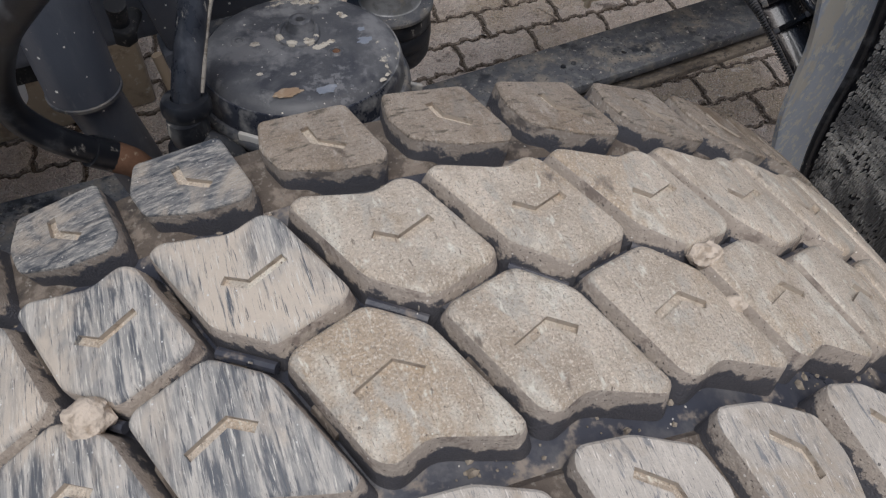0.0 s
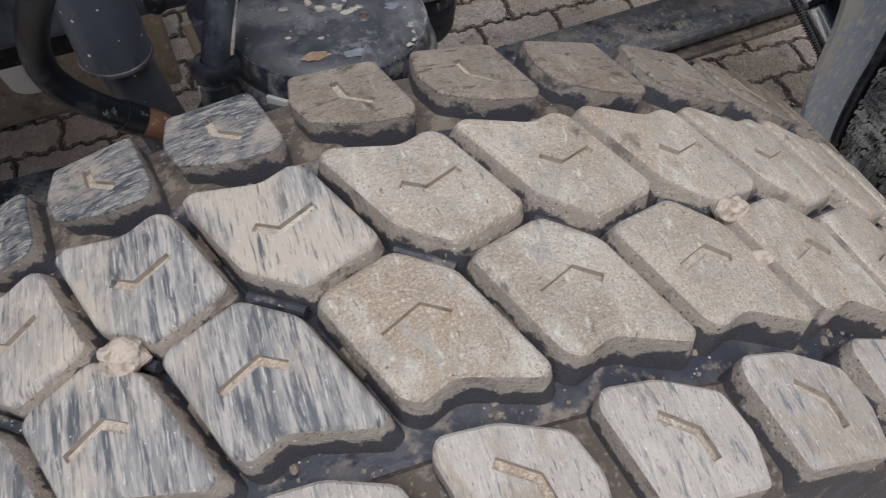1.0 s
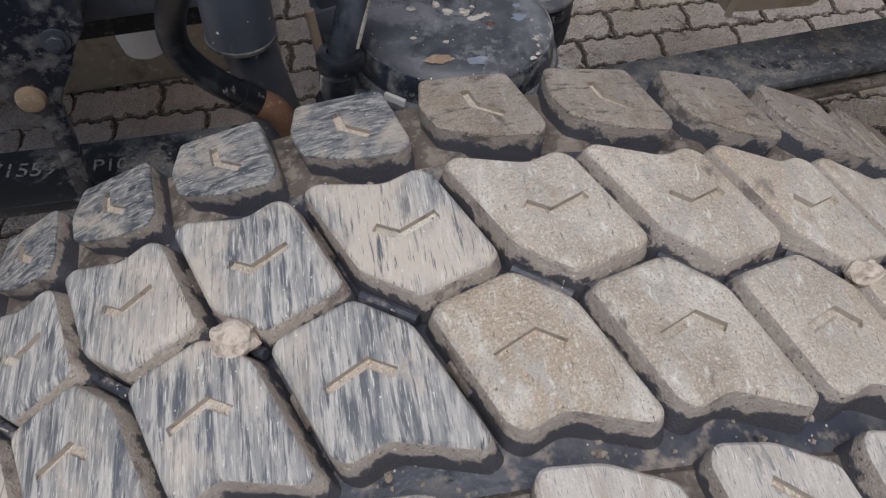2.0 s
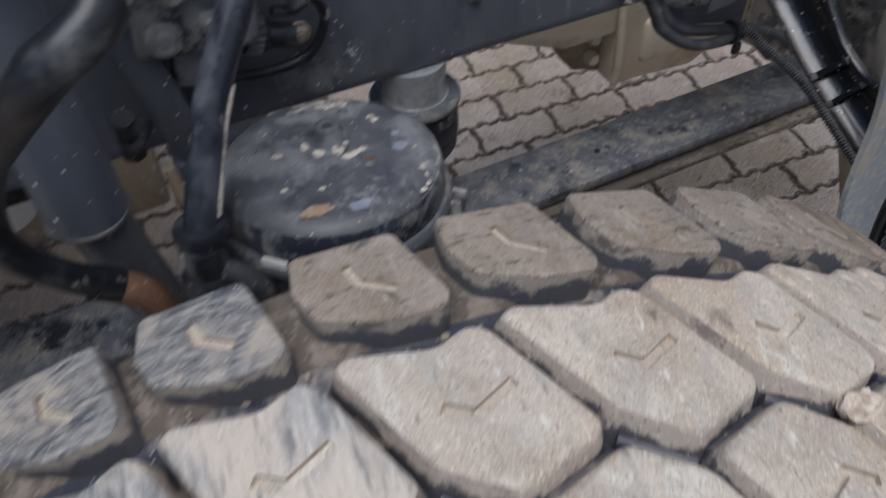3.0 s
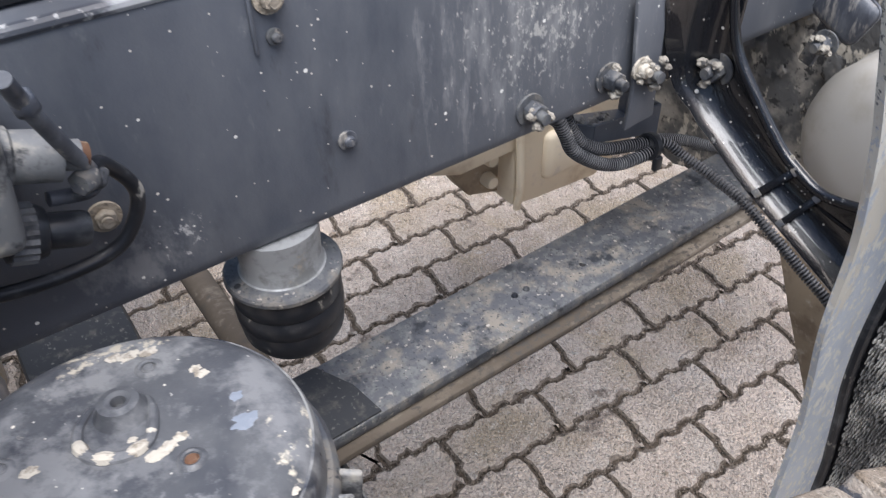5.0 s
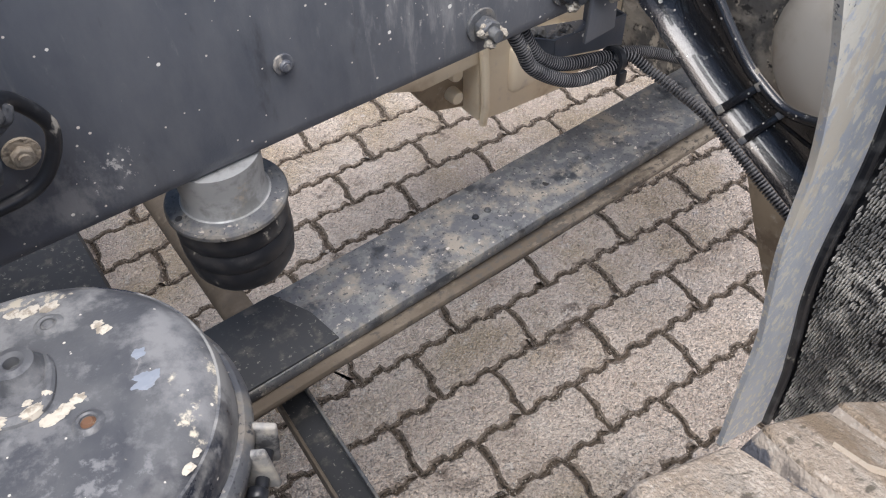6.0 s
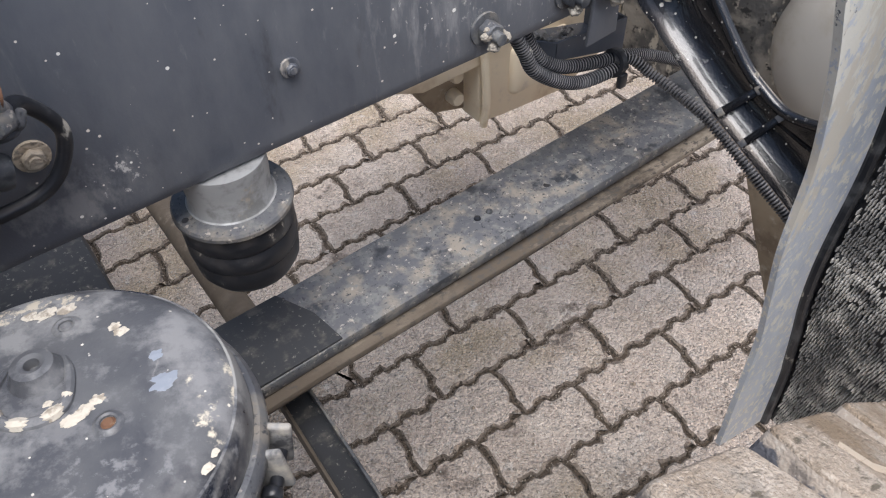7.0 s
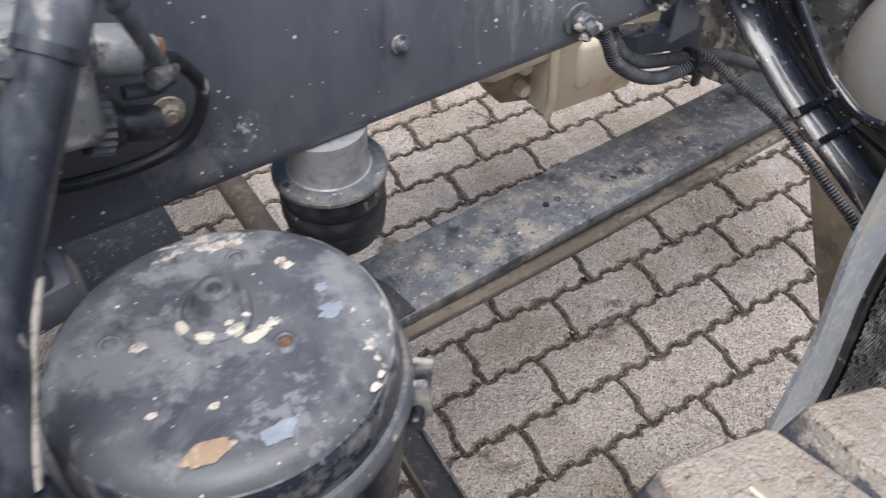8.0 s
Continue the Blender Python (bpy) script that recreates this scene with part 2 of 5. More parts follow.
M_SADDLE = surface("dusty_shoulder_rubber", (0.144, 0.119, 0.0978, 1), [((0.281, 0.238, 0.196, 1), 55, 0.50, 0.60, ONE, 0.95), ((0.0859, 0.0734, 0.0643, 1), 34, 0.54, 0.66, ONE, 0.85), ((0.281, 0.251, 0.214, 1), 240, 0.56, 0.66, ONE, 0.95)],
    0.9, bumps=((120, 0.4, 0.002), (700, 0.7, 0.0012)), specks=(((0.428, 0.404, 0.367, 1), 330, 0.3, 0.10),))
M_BAND = surface("mark_wall_rubber", (0.46, 0.40, 0.33, 1), [((0.3, 0.25, 0.2, 1), 200, 0.52, 0.66, ONE, 0.9)], 0.85, bumps=())
M_PAINT = surface("dusty_dark_paint", (0.0805, 0.0909, 0.113, 1), [
    ((0.121, 0.131, 0.154, 1), 5, 0.42, 0.72, (1, 1, 0.6), 0.55), ((0.23, 0.236, 0.241, 1), 16, 0.64, 0.8, (1.8, 1, 0.3), 0.8),
    ((0.046, 0.0506, 0.0633, 1), 30, 0.6, 0.74, (1, 1, 0.3), 0.35)], 0.36,
    patches=[((-0.30, -0.264, 0.86), (0.11, 0.3, 0.055), (0.20, 0.208, 0.222, 1), 34, 0.50, 0.66, (1.2, 1, 0.7), 0.8), ((0.22, -0.23, 0.95), (0.55, 0.4, 0.32), (0.144, 0.153, 0.17, 1), 9, 0.38, 0.68, (1.4, 1, 0.5), 0.7), ((0.10, -0.24, 0.96), (0.22, 0.3, 0.2), (0.25, 0.257, 0.268, 1), 40, 0.51, 0.70, (1.6, 1, 0.35), 0.8), ((0.12, -0.235, 0.95), (0.24, 0.3, 0.2), (0.44, 0.435, 0.42, 1), 170, 0.615, 0.69, (1, 1, 0.6), 0.95), ((-0.262, -0.264, 0.867), (0.06, 0.3, 0.05), (0.483, 0.483, 0.477, 1), 95, 0.63, 0.68, (1, 1, 0.7), 0.95)],
    bumps=((40, 0.08, 0.003), (500, 0.2, 0.001)), specks=(((0.8, 0.8, 0.759, 1), 60, 0.14, 0.3), ((0.69, 0.655, 0.598, 1), 170, 0.22, 0.16)))
M_CHAMBER = surface("dusty_chipped_paint", (0.0742, 0.078, 0.0874, 1), [
    ((0.108, 0.112, 0.119, 1), 14, 0.42, 0.64, ONE, 0.55), ((0.0566, 0.06, 0.0698, 1), 26, 0.52, 0.66, ONE, 0.4), ((0.211, 0.214, 0.214, 1), 85, 0.655, 0.70, ONE, 0.85)],
    0.34, patches=[((-0.395, -0.535, 0.985), (0.085, 0.06, 0.06), (0.191, 0.196, 0.203, 1), 42, 0.48, 0.62, ONE, 0.8), ((-0.335, -0.475, 0.975), (0.075, 0.05, 0.05), (0.221, 0.225, 0.226, 1), 46, 0.48, 0.62, ONE, 0.8),
    ((-0.335, -0.60, 0.975), (0.04, 0.04, 0.03), (0.185, 0.19, 0.2, 1), 100, 0.52, 0.60, ONE, 0.8), ((-0.345, -0.545, 0.985), (0.06, 0.05, 0.03), (0.154, 0.158, 0.166, 1), 70, 0.50, 0.62, ONE, 0.8),
    ((-0.34, -0.47, 0.97), (0.06, 0.022, 0.03), (0.474, 0.43, 0.344, 1), 110, 0.585, 0.63, ONE, 0.95),
    ((-0.276, -0.570, 0.965), (0.042, 0.085, 0.05), (0.206, 0.21, 0.216, 1), 30, 0.44, 0.60, ONE, 0.7), ((-0.268, -0.575, 0.962), (0.03, 0.065, 0.04), (0.577, 0.53, 0.428, 1), 60, 0.56, 0.62, ONE, 0.95)],
    bumps=((60, 0.12, 0.002), (500, 0.25, 0.0008)), specks=(((0.67, 0.63, 0.539, 1), 150, 0.20, 0.10), ((0.515, 0.5, 0.456, 1), 320, 0.22, 0.08)), warp=0.5)
M_WALL = surface("glossy_navy_paint", (0.026, 0.030, 0.042, 1), [((0.05, 0.056, 0.072, 1), 12, 0.46, 0.66, ONE, 0.4), ((0.20, 0.205, 0.215, 1), 60, 0.63, 0.68, ONE, 0.8)], 0.22,
    patches=[((-0.262, -0.560, 0.94), (0.040, 0.10, 0.08), (0.27, 0.27, 0.262, 1), 42, 0.36, 0.56, ONE, 0.9)], bumps=((60, 0.12, 0.002),), specks=(((0.6, 0.58, 0.53, 1), 200, 0.2, 0.07),))
M_BLACK = surface("glossy_black_paint", (0.008, 0.009, 0.012, 1), [
    ((0.16, 0.16, 0.155, 1), 60, 0.64, 0.74, ONE, 0.8)], 0.13, coat=0.6,
    bumps=((420, 0.5, 0.0012), (25, 0.15, 0.002)), specks=(((0.7, 0.67, 0.6, 1), 70, 0.28, 0.16), ((0.4, 0.38, 0.34, 1), 220, 0.3, 0.12)))
M_DARK = surface("dark_oily_steel", (0.024, 0.027, 0.032, 1), [((0.085, 0.082, 0.076, 1), 45, 0.52, 0.7, ONE, 0.9), ((0.2, 0.19, 0.17, 1), 160, 0.6, 0.7, ONE, 0.9)],
    0.75, bumps=((90, 0.3, 0.0012),))
M_HOSE = surface("black_hose_rubber", (0.016, 0.018, 0.023, 1), [
    ((0.11, 0.115, 0.12, 1), 25, 0.5, 0.72, ONE, 0.6), ((0.42, 0.4, 0.35, 1), 60, 0.63, 0.7, (1, 1, 0.4), 0.9)], 0.34,
    bumps=((300, 0.15, 0.0006),))
M_CONDUIT = surface("dusty_ribbed_plastic", (0.03, 0.033, 0.04, 1), [((0.18, 0.183, 0.19, 1), 40, 0.25, 0.55, ONE, 0.7), ((0.30, 0.285, 0.26, 1), 140, 0.64, 0.71, ONE, 0.9)], 0.38, bumps=())
M_HOSEG = surface("scuffed_grey_hose", (0.028, 0.032, 0.042, 1), [((0.115, 0.125, 0.145, 1), 22, 0.48, 0.68, (1, 1, 0.5), 0.6), ((0.4, 0.38, 0.34, 1), 80, 0.63, 0.69, (1, 1, 0.5), 0.9)], 0.27, bumps=((300, 0.15, 0.0006), (60, 0.15, 0.002)))
M_SLEEVE = surface("dusty_rubber_sleeve", (0.075, 0.082, 0.1, 1), [((0.18, 0.19, 0.21, 1), 22, 0.46, 0.66, (1.5, 1.5, 0.4), 0.7), ((0.34, 0.32, 0.29, 1), 45, 0.54, 0.68, (2, 2, 0.5), 0.9), ((0.04, 0.043, 0.05, 1), 40, 0.58, 0.68, ONE, 0.4)],
    0.36, bumps=((200, 0.25, 0.001),))
M_CLOD = surface("grey_dried_mud", (0.34, 0.315, 0.27, 1), [((0.2, 0.18, 0.155, 1), 90, 0.48, 0.64, ONE, 0.95), ((0.48, 0.45, 0.39, 1), 160, 0.55, 0.66, ONE, 0.95), ((0.06, 0.058, 0.055, 1), 70, 0.58, 0.66, ONE, 0.8)], 0.95, bumps=((200, 0.8, 0.003),))
M_WEAR = surface("worn_rail_edge", (0.07, 0.077, 0.095, 1), [((0.42, 0.43, 0.45, 1), 14, 0.5, 0.58, (0.5, 1, 1), 0.8), ((0.5, 0.5, 0.5, 1), 90, 0.56, 0.64, ONE, 0.9)], 0.4, bumps=((200, 0.3, 0.001),))
M_JUG = surface("white_plastic", (0.8, 0.8, 0.78, 1), [((0.62, 0.6, 0.55, 1), 18, 0.55, 0.75, ONE, 0.6)], 0.4, bumps=((80, 0.1, 0.001),))
M_TAN = surface("tan_rust_patch", (0.344, 0.246, 0.161, 1), [((0.447, 0.37, 0.276, 1), 110, 0.5, 0.66, ONE, 0.95)], 0.9, bumps=((250, 0.6, 0.0015),))
M_CHIP = surface("blue_paint_chip", (0.233, 0.263, 0.31, 1), [((0.339, 0.36, 0.398, 1), 60, 0.5, 0.7, ONE, 0.7)], 0.6, bumps=())
M_STEEL = surface("dusty_steel", (0.0855, 0.0912, 0.103, 1), [
    ((0.217, 0.199, 0.171, 1), 22, 0.46, 0.64, ONE, 0.9), ((0.148, 0.152, 0.152, 1), 60, 0.5, 0.64, ONE, 0.7),
    ((0.0296, 0.0342, 0.0422, 1), 18, 0.56, 0.66, ONE, 0.45), ((0.342, 0.319, 0.285, 1), 130, 0.6, 0.68, ONE, 0.9), ((0.0456, 0.049, 0.057, 1), 220, 0.57, 0.66, ONE, 0.6)], 0.55,
    patches=[((-0.95, -0.28, 0.58), (0.42, 0.25, 0.25), (0.018, 0.02, 0.024, 1), 12, 0.50, 0.55, ONE, 0.4)],
    bumps=((80, 0.25, 0.001), (500, 0.35, 0.0008)), specks=(((0.0228, 0.0228, 0.0251, 1), 40, 0.2, 0.08),))
M_CONCRETE = surface("paver_concrete", (0.586, 0.489, 0.411, 1), [
    ((0.654, 0.567, 0.489, 1), 9, 0.45, 0.7, ONE, 0.95), ((0.458, 0.37, 0.266, 1), 2.6, 0.48, 0.66, ONE, 0.95), ((0.429, 0.343, 0.27, 1), 5, 0.54, 0.72, ONE, 0.95), ((0.429, 0.348, 0.279, 1), 300, 0.56, 0.68, ONE, 0.95),
    ((0.654, 0.604, 0.535, 1), 280, 0.56, 0.66, ONE, 0.95), ((0.219, 0.178, 0.146, 1), 9, 0.61, 0.70, ONE, 0.95), ((0.64, 0.577, 0.512, 1), 26, 0.6, 0.72, ONE, 0.95), ((0.247, 0.206, 0.169, 1), 40, 0.67, 0.75, ONE, 0.95)], 0.95,
    bumps=((190, 0.7, 0.009), (55, 0.5, 0.005)), vary=0.1, specks=(((0.183, 0.151, 0.12, 1), 230, 0.34, 0.04), ((0.654, 0.65, 0.586, 1), 280, 0.36, 0.10)), grain=(200, 0.10, 1.0, 0.0075))
# Darker mottled brown for the paver sides and chipped rims.
M_EDGE = surface("dark_paver_edge", (0.22, 0.18, 0.145, 1), [((0.36, 0.295, 0.235, 1), 45, 0.48, 0.62, ONE, 0.95), ((0.07, 0.056, 0.044, 1), 160, 0.5, 0.62, ONE, 0.95)], 0.95, bumps=((300, 1.0, 0.006),))
M_CRUMB = surface("dry_soil_crumb", (0.27, 0.22, 0.17, 1), [((0.4, 0.34, 0.27, 1), 90, 0.5, 0.66, ONE, 1.0), ((0.12, 0.1, 0.08, 1), 60, 0.54, 0.66, ONE, 1.0)], 1.0, bumps=())
M_SOIL = surface("joint_soil", (0.12, 0.092, 0.068, 1), [((0.24, 0.19, 0.145, 1), 90, 0.5, 0.7, ONE, 1.0), ((0.03, 0.026, 0.02, 1), 200, 0.5, 0.62, ONE, 1.0)],
    1.0, bumps=((300, 1.0, 0.010),), specks=(((0.5, 0.44, 0.37, 1), 260, 0.4, 0.15),))
M_GRIT = surface("joint_grit", (0.15, 0.12, 0.095, 1), [((0.5, 0.44, 0.36, 1), 300, 0.52, 0.58, ONE, 0.95), ((0.05, 0.04, 0.035, 1), 180, 0.55, 0.62, ONE, 0.95)], 0.95, bumps=())
M_MUD = surface("caked_mud", (0.38, 0.33, 0.265, 1), [((0.27, 0.225, 0.17, 1), 60, 0.48, 0.68, ONE, 0.95), ((0.12, 0.11, 0.1, 1), 90, 0.6, 0.7, ONE, 0.9)],
    0.95, bumps=((180, 0.9, 0.003),))
M_BEIGE = surface("beige_dusty_paint", (0.8, 0.704, 0.546, 1), [((0.6, 0.482, 0.346, 1), 12, 0.5, 0.72, ONE, 0.9), ((0.7, 0.618, 0.501, 1), 40, 0.55, 0.7, ONE, 0.9)],
    0.85, bumps=((90, 0.25, 0.001),))
M_BROWN = surface("brown_dust_and_shade", (0.33, 0.265, 0.19, 1), [((0.21, 0.16, 0.115, 1), 18, 0.5, 0.7, ONE, 0.9), ((0.46, 0.4, 0.32, 1), 50, 0.55, 0.7, ONE, 0.95)],
    0.9, bumps=((120, 0.3, 0.001),))
M_SILT = surface("silt_on_steel", (0.085, 0.069, 0.053, 1), [((0.12, 0.10, 0.079, 1), 16, 0.48, 0.66, (0.5, 1, 1), 0.9), ((0.06, 0.053, 0.046, 1), 22, 0.58, 0.72, ONE, 0.8)],
    0.9, patches=[((0.55, -0.27, 0.545), (0.5, 0.3, 0.3), (0.25, 0.215, 0.175, 1), 26, 0.44, 0.64, (0.5, 1, 1), 0.95), ((0.2, -0.27, 0.545), (0.9, 0.3, 0.3), (0.07, 0.062, 0.055, 1), 120, 0.60, 0.66, (0.6, 1, 1), 0.9)], bumps=((140, 0.4, 0.002),))
M_GREYP = surface("pale_grey_plastic", (0.46, 0.445, 0.415, 1), [((0.38, 0.35, 0.3, 1), 10, 0.5, 0.7, ONE, 0.8), ((0.2, 0.18, 0.15, 1), 45, 0.68, 0.74, (1, 1, 0.5), 0.9)],
    0.45, bumps=((60, 0.1, 0.001),))
M_GUARD = surface("flaking_blue_grey_guard", (0.56, 0.61, 0.675, 1), [((0.68, 0.72, 0.765, 1), 9, 0.42, 0.64, (1, 1, 0.5), 0.35), ((0.46, 0.52, 0.60, 1), 16, 0.55, 0.7, (1, 1, 0.4), 0.4), ((0.74, 0.72, 0.65, 1), 150, 0.63, 0.67, (1, 1, 0.6), 0.9)], 0.3,
    patches=[((0.155, -0.522, 1.13), (0.24, 0.4, 0.36), (0.86, 0.845, 0.77, 1), 125, 0.385, 0.435, (1, 1, 0.55), 0.95), ((0.262, -0.522, 0.84), (0.04, 0.3, 0.34), (0.76, 0.72, 0.63, 1), 70, 0.47, 0.56, (1, 1, 0.3), 0.95),
    ((0.15, -0.522, 1.08), (0.13, 0.4, 0.30), (0.13, 0.14, 0.145, 1), 170, 0.575, 0.605, (1, 1, 0.6), 0.8)],
    bumps=((90, 0.15, 0.002), (300, 0.5, 0.0015)))
M_MAT = surface("black_bristle_mat", (0.263, 0.257, 0.25, 1), [((0.8, 0.77, 0.717, 1), 20, 0.40, 0.62, ONE, 0.8), ((0.0613, 0.063, 0.07, 1), 14, 0.56, 0.70, ONE, 0.35), ((0.8, 0.8, 0.8, 1), 90, 0.66, 0.70, ONE, 0.95)],
    0.34, bumps=())
M_SPATTER = surface("mud_spattered_panel", (0.09, 0.09, 0.09, 1), [((0.3, 0.28, 0.25, 1), 14, 0.45, 0.62, ONE, 0.9), ((0.5, 0.46, 0.39, 1), 36, 0.55, 0.62, (1, 1, 0.6), 0.95), ((0.03, 0.03, 0.032, 1), 60, 0.56, 0.64, ONE, 0.7)],
    0.7, bumps=((90, 0.7, 0.003),))
M_ALU = surface("grimy_cast_aluminium", (0.21, 0.215, 0.22, 1), [((0.42, 0.395, 0.345, 1), 34, 0.5, 0.68, ONE, 0.9), ((0.06, 0.062, 0.068, 1), 45, 0.52, 0.64, ONE, 0.8)],
    0.6, metal=0.15, bumps=((120, 0.45, 0.0015),))
M_ZINC = surface("pale_zinc_steel", (0.327, 0.339, 0.348, 1), [((0.194, 0.199, 0.199, 1), 30, 0.46, 0.64, ONE, 0.7), ((0.441, 0.371, 0.273, 1), 20, 0.6, 0.7, ONE, 0.9)],
    0.5, metal=0.2, bumps=((150, 0.3, 0.001),))
M_RUST = surface("rusty_orange_fitting", (0.15, 0.078, 0.045, 1), [((0.12, 0.06, 0.035, 1), 50, 0.48, 0.66, ONE, 0.95), ((0.35, 0.27, 0.19, 1), 80, 0.58, 0.7, ONE, 0.95)], 0.85, bumps=((200, 0.4, 0.001),))
M_WHITE = surface("grimy_white_plastic", (0.5, 0.495, 0.47, 1), [((0.5, 0.47, 0.4, 1), 18, 0.5, 0.72, ONE, 0.7)], 0.4, bumps=((80, 0.1, 0.001),))
M_LETTER = surface("stencil_white", (0.21, 0.21, 0.215, 1), [((0.0525, 0.0525, 0.0577, 1), 110, 0.5, 0.62, ONE, 0.8)], 0.8, bumps=())
M_STONE = surface("pale_pebble", (0.713, 0.609, 0.494, 1), [((0.483, 0.391, 0.299, 1), 140, 0.48, 0.66, ONE, 0.9)], 0.9, bumps=((250, 0.8, 0.003),))
M_CREAM = surface("cream_dried_mud", (0.54, 0.50, 0.425, 1), [((0.30, 0.265, 0.215, 1), 150, 0.5, 0.64, ONE, 0.95)], 0.95, bumps=((250, 0.6, 0.0015),))

# ---------------------------------------------------------------- building helpers
TRUCK = Matrix.Translation((0, -0.245, 0)) @ Matrix.Rotation(radians(4.0), 4, "Z")
ORIGIN = {}


def thing(name, at, label, category, group="", base=TRUCK, kind=""):
    """An empty at the thing's base; its parts are given in the base's own axes."""
    ob = new(name)
    ob.empty_display_size = 0.03
    ob.matrix_world = base @ Matrix.Translation(at)
    ORIGIN[ob] = Vector(at)
    return tagged(ob, label, category, group, kind)


def part(name, bm, material, parent, label="", flat=False):
    me = bpy.data.meshes.new(name)
    bmesh.ops.translate(bm, vec=-ORIGIN[parent], verts=bm.verts)
    bmesh.ops.recalc_face_normals(bm, faces=bm.faces)
    if not flat:
        for f in bm.faces:
            f.smooth = True
        for e in bm.edges:
            if len(e.link_faces) == 2 and e.calc_face_angle(0) > 0.6:
                e.smooth = False
    bm.to_mesh(me)
    bm.free()
    me.materials.append(material)
    ob = new(name, me)
    ob.parent = parent
    ORIGIN[ob] = ORIGIN[parent]
    if label:
        tagged(ob, label)
    return ob


def box(c, size, rot=(0, 0, 0), bevel=0.002, segs=2, bm=None):
    own = bmesh.new()
    bmesh.ops.create_cube(own, size=1)
    bmesh.ops.scale(own, vec=size, verts=own.verts)
    if bevel:
        bmesh.ops.bevel(own, geom=own.edges[:], offset=bevel, segments=segs, affect="EDGES", profile=0.5)
    bmesh.ops.transform(own, matrix=pose(*c, *rot), verts=own.verts)
    return join(bm, own)


def join(bm, own):
    if bm is None:
        return own
    me = bpy.data.meshes.new("tmp")
    own.to_mesh(me)
    own.free()
    bm.from_mesh(me)
    bpy.data.meshes.remove(me)
    return bm


def smooth_path(points, steps=8):
    p = [Vector(q) for q in points]
    p = [2 * p[0] - p[1]] + p + [2 * p[-1] - p[-2]]
    out = []
    for i in range(1, len(p) - 2):
        for k in range(steps):
            t = k / steps
            a, b, c, d = p[i - 1], p[i], p[i + 1], p[i + 2]
            out.append(0.5 * (2 * b + (c - a) * t + (2 * a - 5 * b + 4 * c - d) * t * t + (3 * b - a - 3 * c + d) * t ** 3))
    out.append(p[-2])
    return out


def sweep(path, radius, sides=14, bm=None, caps=True):
    """A round tube along a list of points; radius is a number or a function of the length and of 0..1."""
    bm = bm or bmesh.new()
    path = [Vector(q) for q in path]
    total = sum((b - a).length for a, b in zip(path, path[1:]))
    up, run, rings = None, 0.0, []
    for i, q in enumerate(path):
        d = (path[min(i + 1, len(path) - 1)] - path[max(i - 1, 0)]).normalized()
        if up is None:
            up = d.orthogonal().normalized()
        up = (up - d * up.dot(d)).normalized()
        side = d.cross(up)
        if i:
            run += (q - path[i - 1]).length
        r = radius(run, run / total) if callable(radius) else radius
        rings.append([bm.verts.new(q + r * (math.cos(a) * up + math.sin(a) * side)) for a in (2 * math.pi * k / sides for k in range(sides))])
    for a, b in zip(rings, rings[1:]):
        for k in range(sides):
            bm.faces.new((a[k], a[(k + 1) % sides], b[(k + 1) % sides], b[k]))
    if caps:
        bm.faces.new(rings[0][::-1])
        bm.faces.new(rings[-1])
    return bm


def rod(a, b, r0, r1=None, sides=20, bm=None, edge=0.0):
    a, b = Vector(a), Vector(b)
    r1 = r0 if r1 is None else r1
    d = (b - a).normalized()
    if edge:
        return sweep([a, a + d * 1e-5, a + d * edge, b - d * edge, b - d * 1e-5, b],
                     lambda run, u: (r0 if u < 0.5 else r1) - (edge if run < edge * 0.5 or u > 1 - 0.5 * edge / (b - a).length else 0), sides, bm)
    return sweep([a, b], lambda run, u: r0 + (r1 - r0) * u, sides, bm)


def lathe(profile, at, axis=(0, 0, 1), sides=48, bm=None):
    """profile: (radius, height) from one end to the other, closed at the axis where the radius is 0."""
    bm = bm or bmesh.new()
    m = Matrix.Translation(at) @ Vector((0, 0, 1)).rotation_difference(Vector(axis)).to_matrix().to_4x4()
    rings = []
    for r, h in profile:
        if r < 1e-6:
            rings.append([bm.verts.new(m @ Vector((0, 0, h)))])
        else:
            rings.append([bm.verts.new(m @ Vector((r * math.cos(2 * math.pi * k / sides), r * math.sin(2 * math.pi * k / sides), h))) for k in range(sides)])
    for a, b in zip(rings, rings[1:]):
        for k in range(sides):
            q = (k + 1) % sides
            if len(a) == 1:
                bm.faces.new((a[0], b[k], b[q]))
            elif len(b) == 1:
                bm.faces.new((a[k], a[q], b[0]))
            else:
                bm.faces.new((a[k], a[q], b[q], b[k]))
    return bm


def prism(outline, place, depth, bevel=0.0, bm=None):
    """A flat outline (u, v), laid by place(u, v, d), from d = 0 to depth."""
    own = bmesh.new()
    low = [own.verts.new(place(u, v, 0)) for u, v in outline]
    top = [own.verts.new(place(u, v, depth)) for u, v in outline]
    own.faces.new(low[::-1])
    own.faces.new(top)
    n = len(outline)
    for i in range(n):
        own.faces.new((low[i], low[(i + 1) % n], top[(i + 1) % n], top[i]))
    bmesh.ops.recalc_face_normals(own, faces=own.faces)
    if bevel:
        bmesh.ops.bevel(own, geom=own.edges[:], offset=bevel, segments=2, affect="EDGES", profile=0.5)
    return join(bm, own)


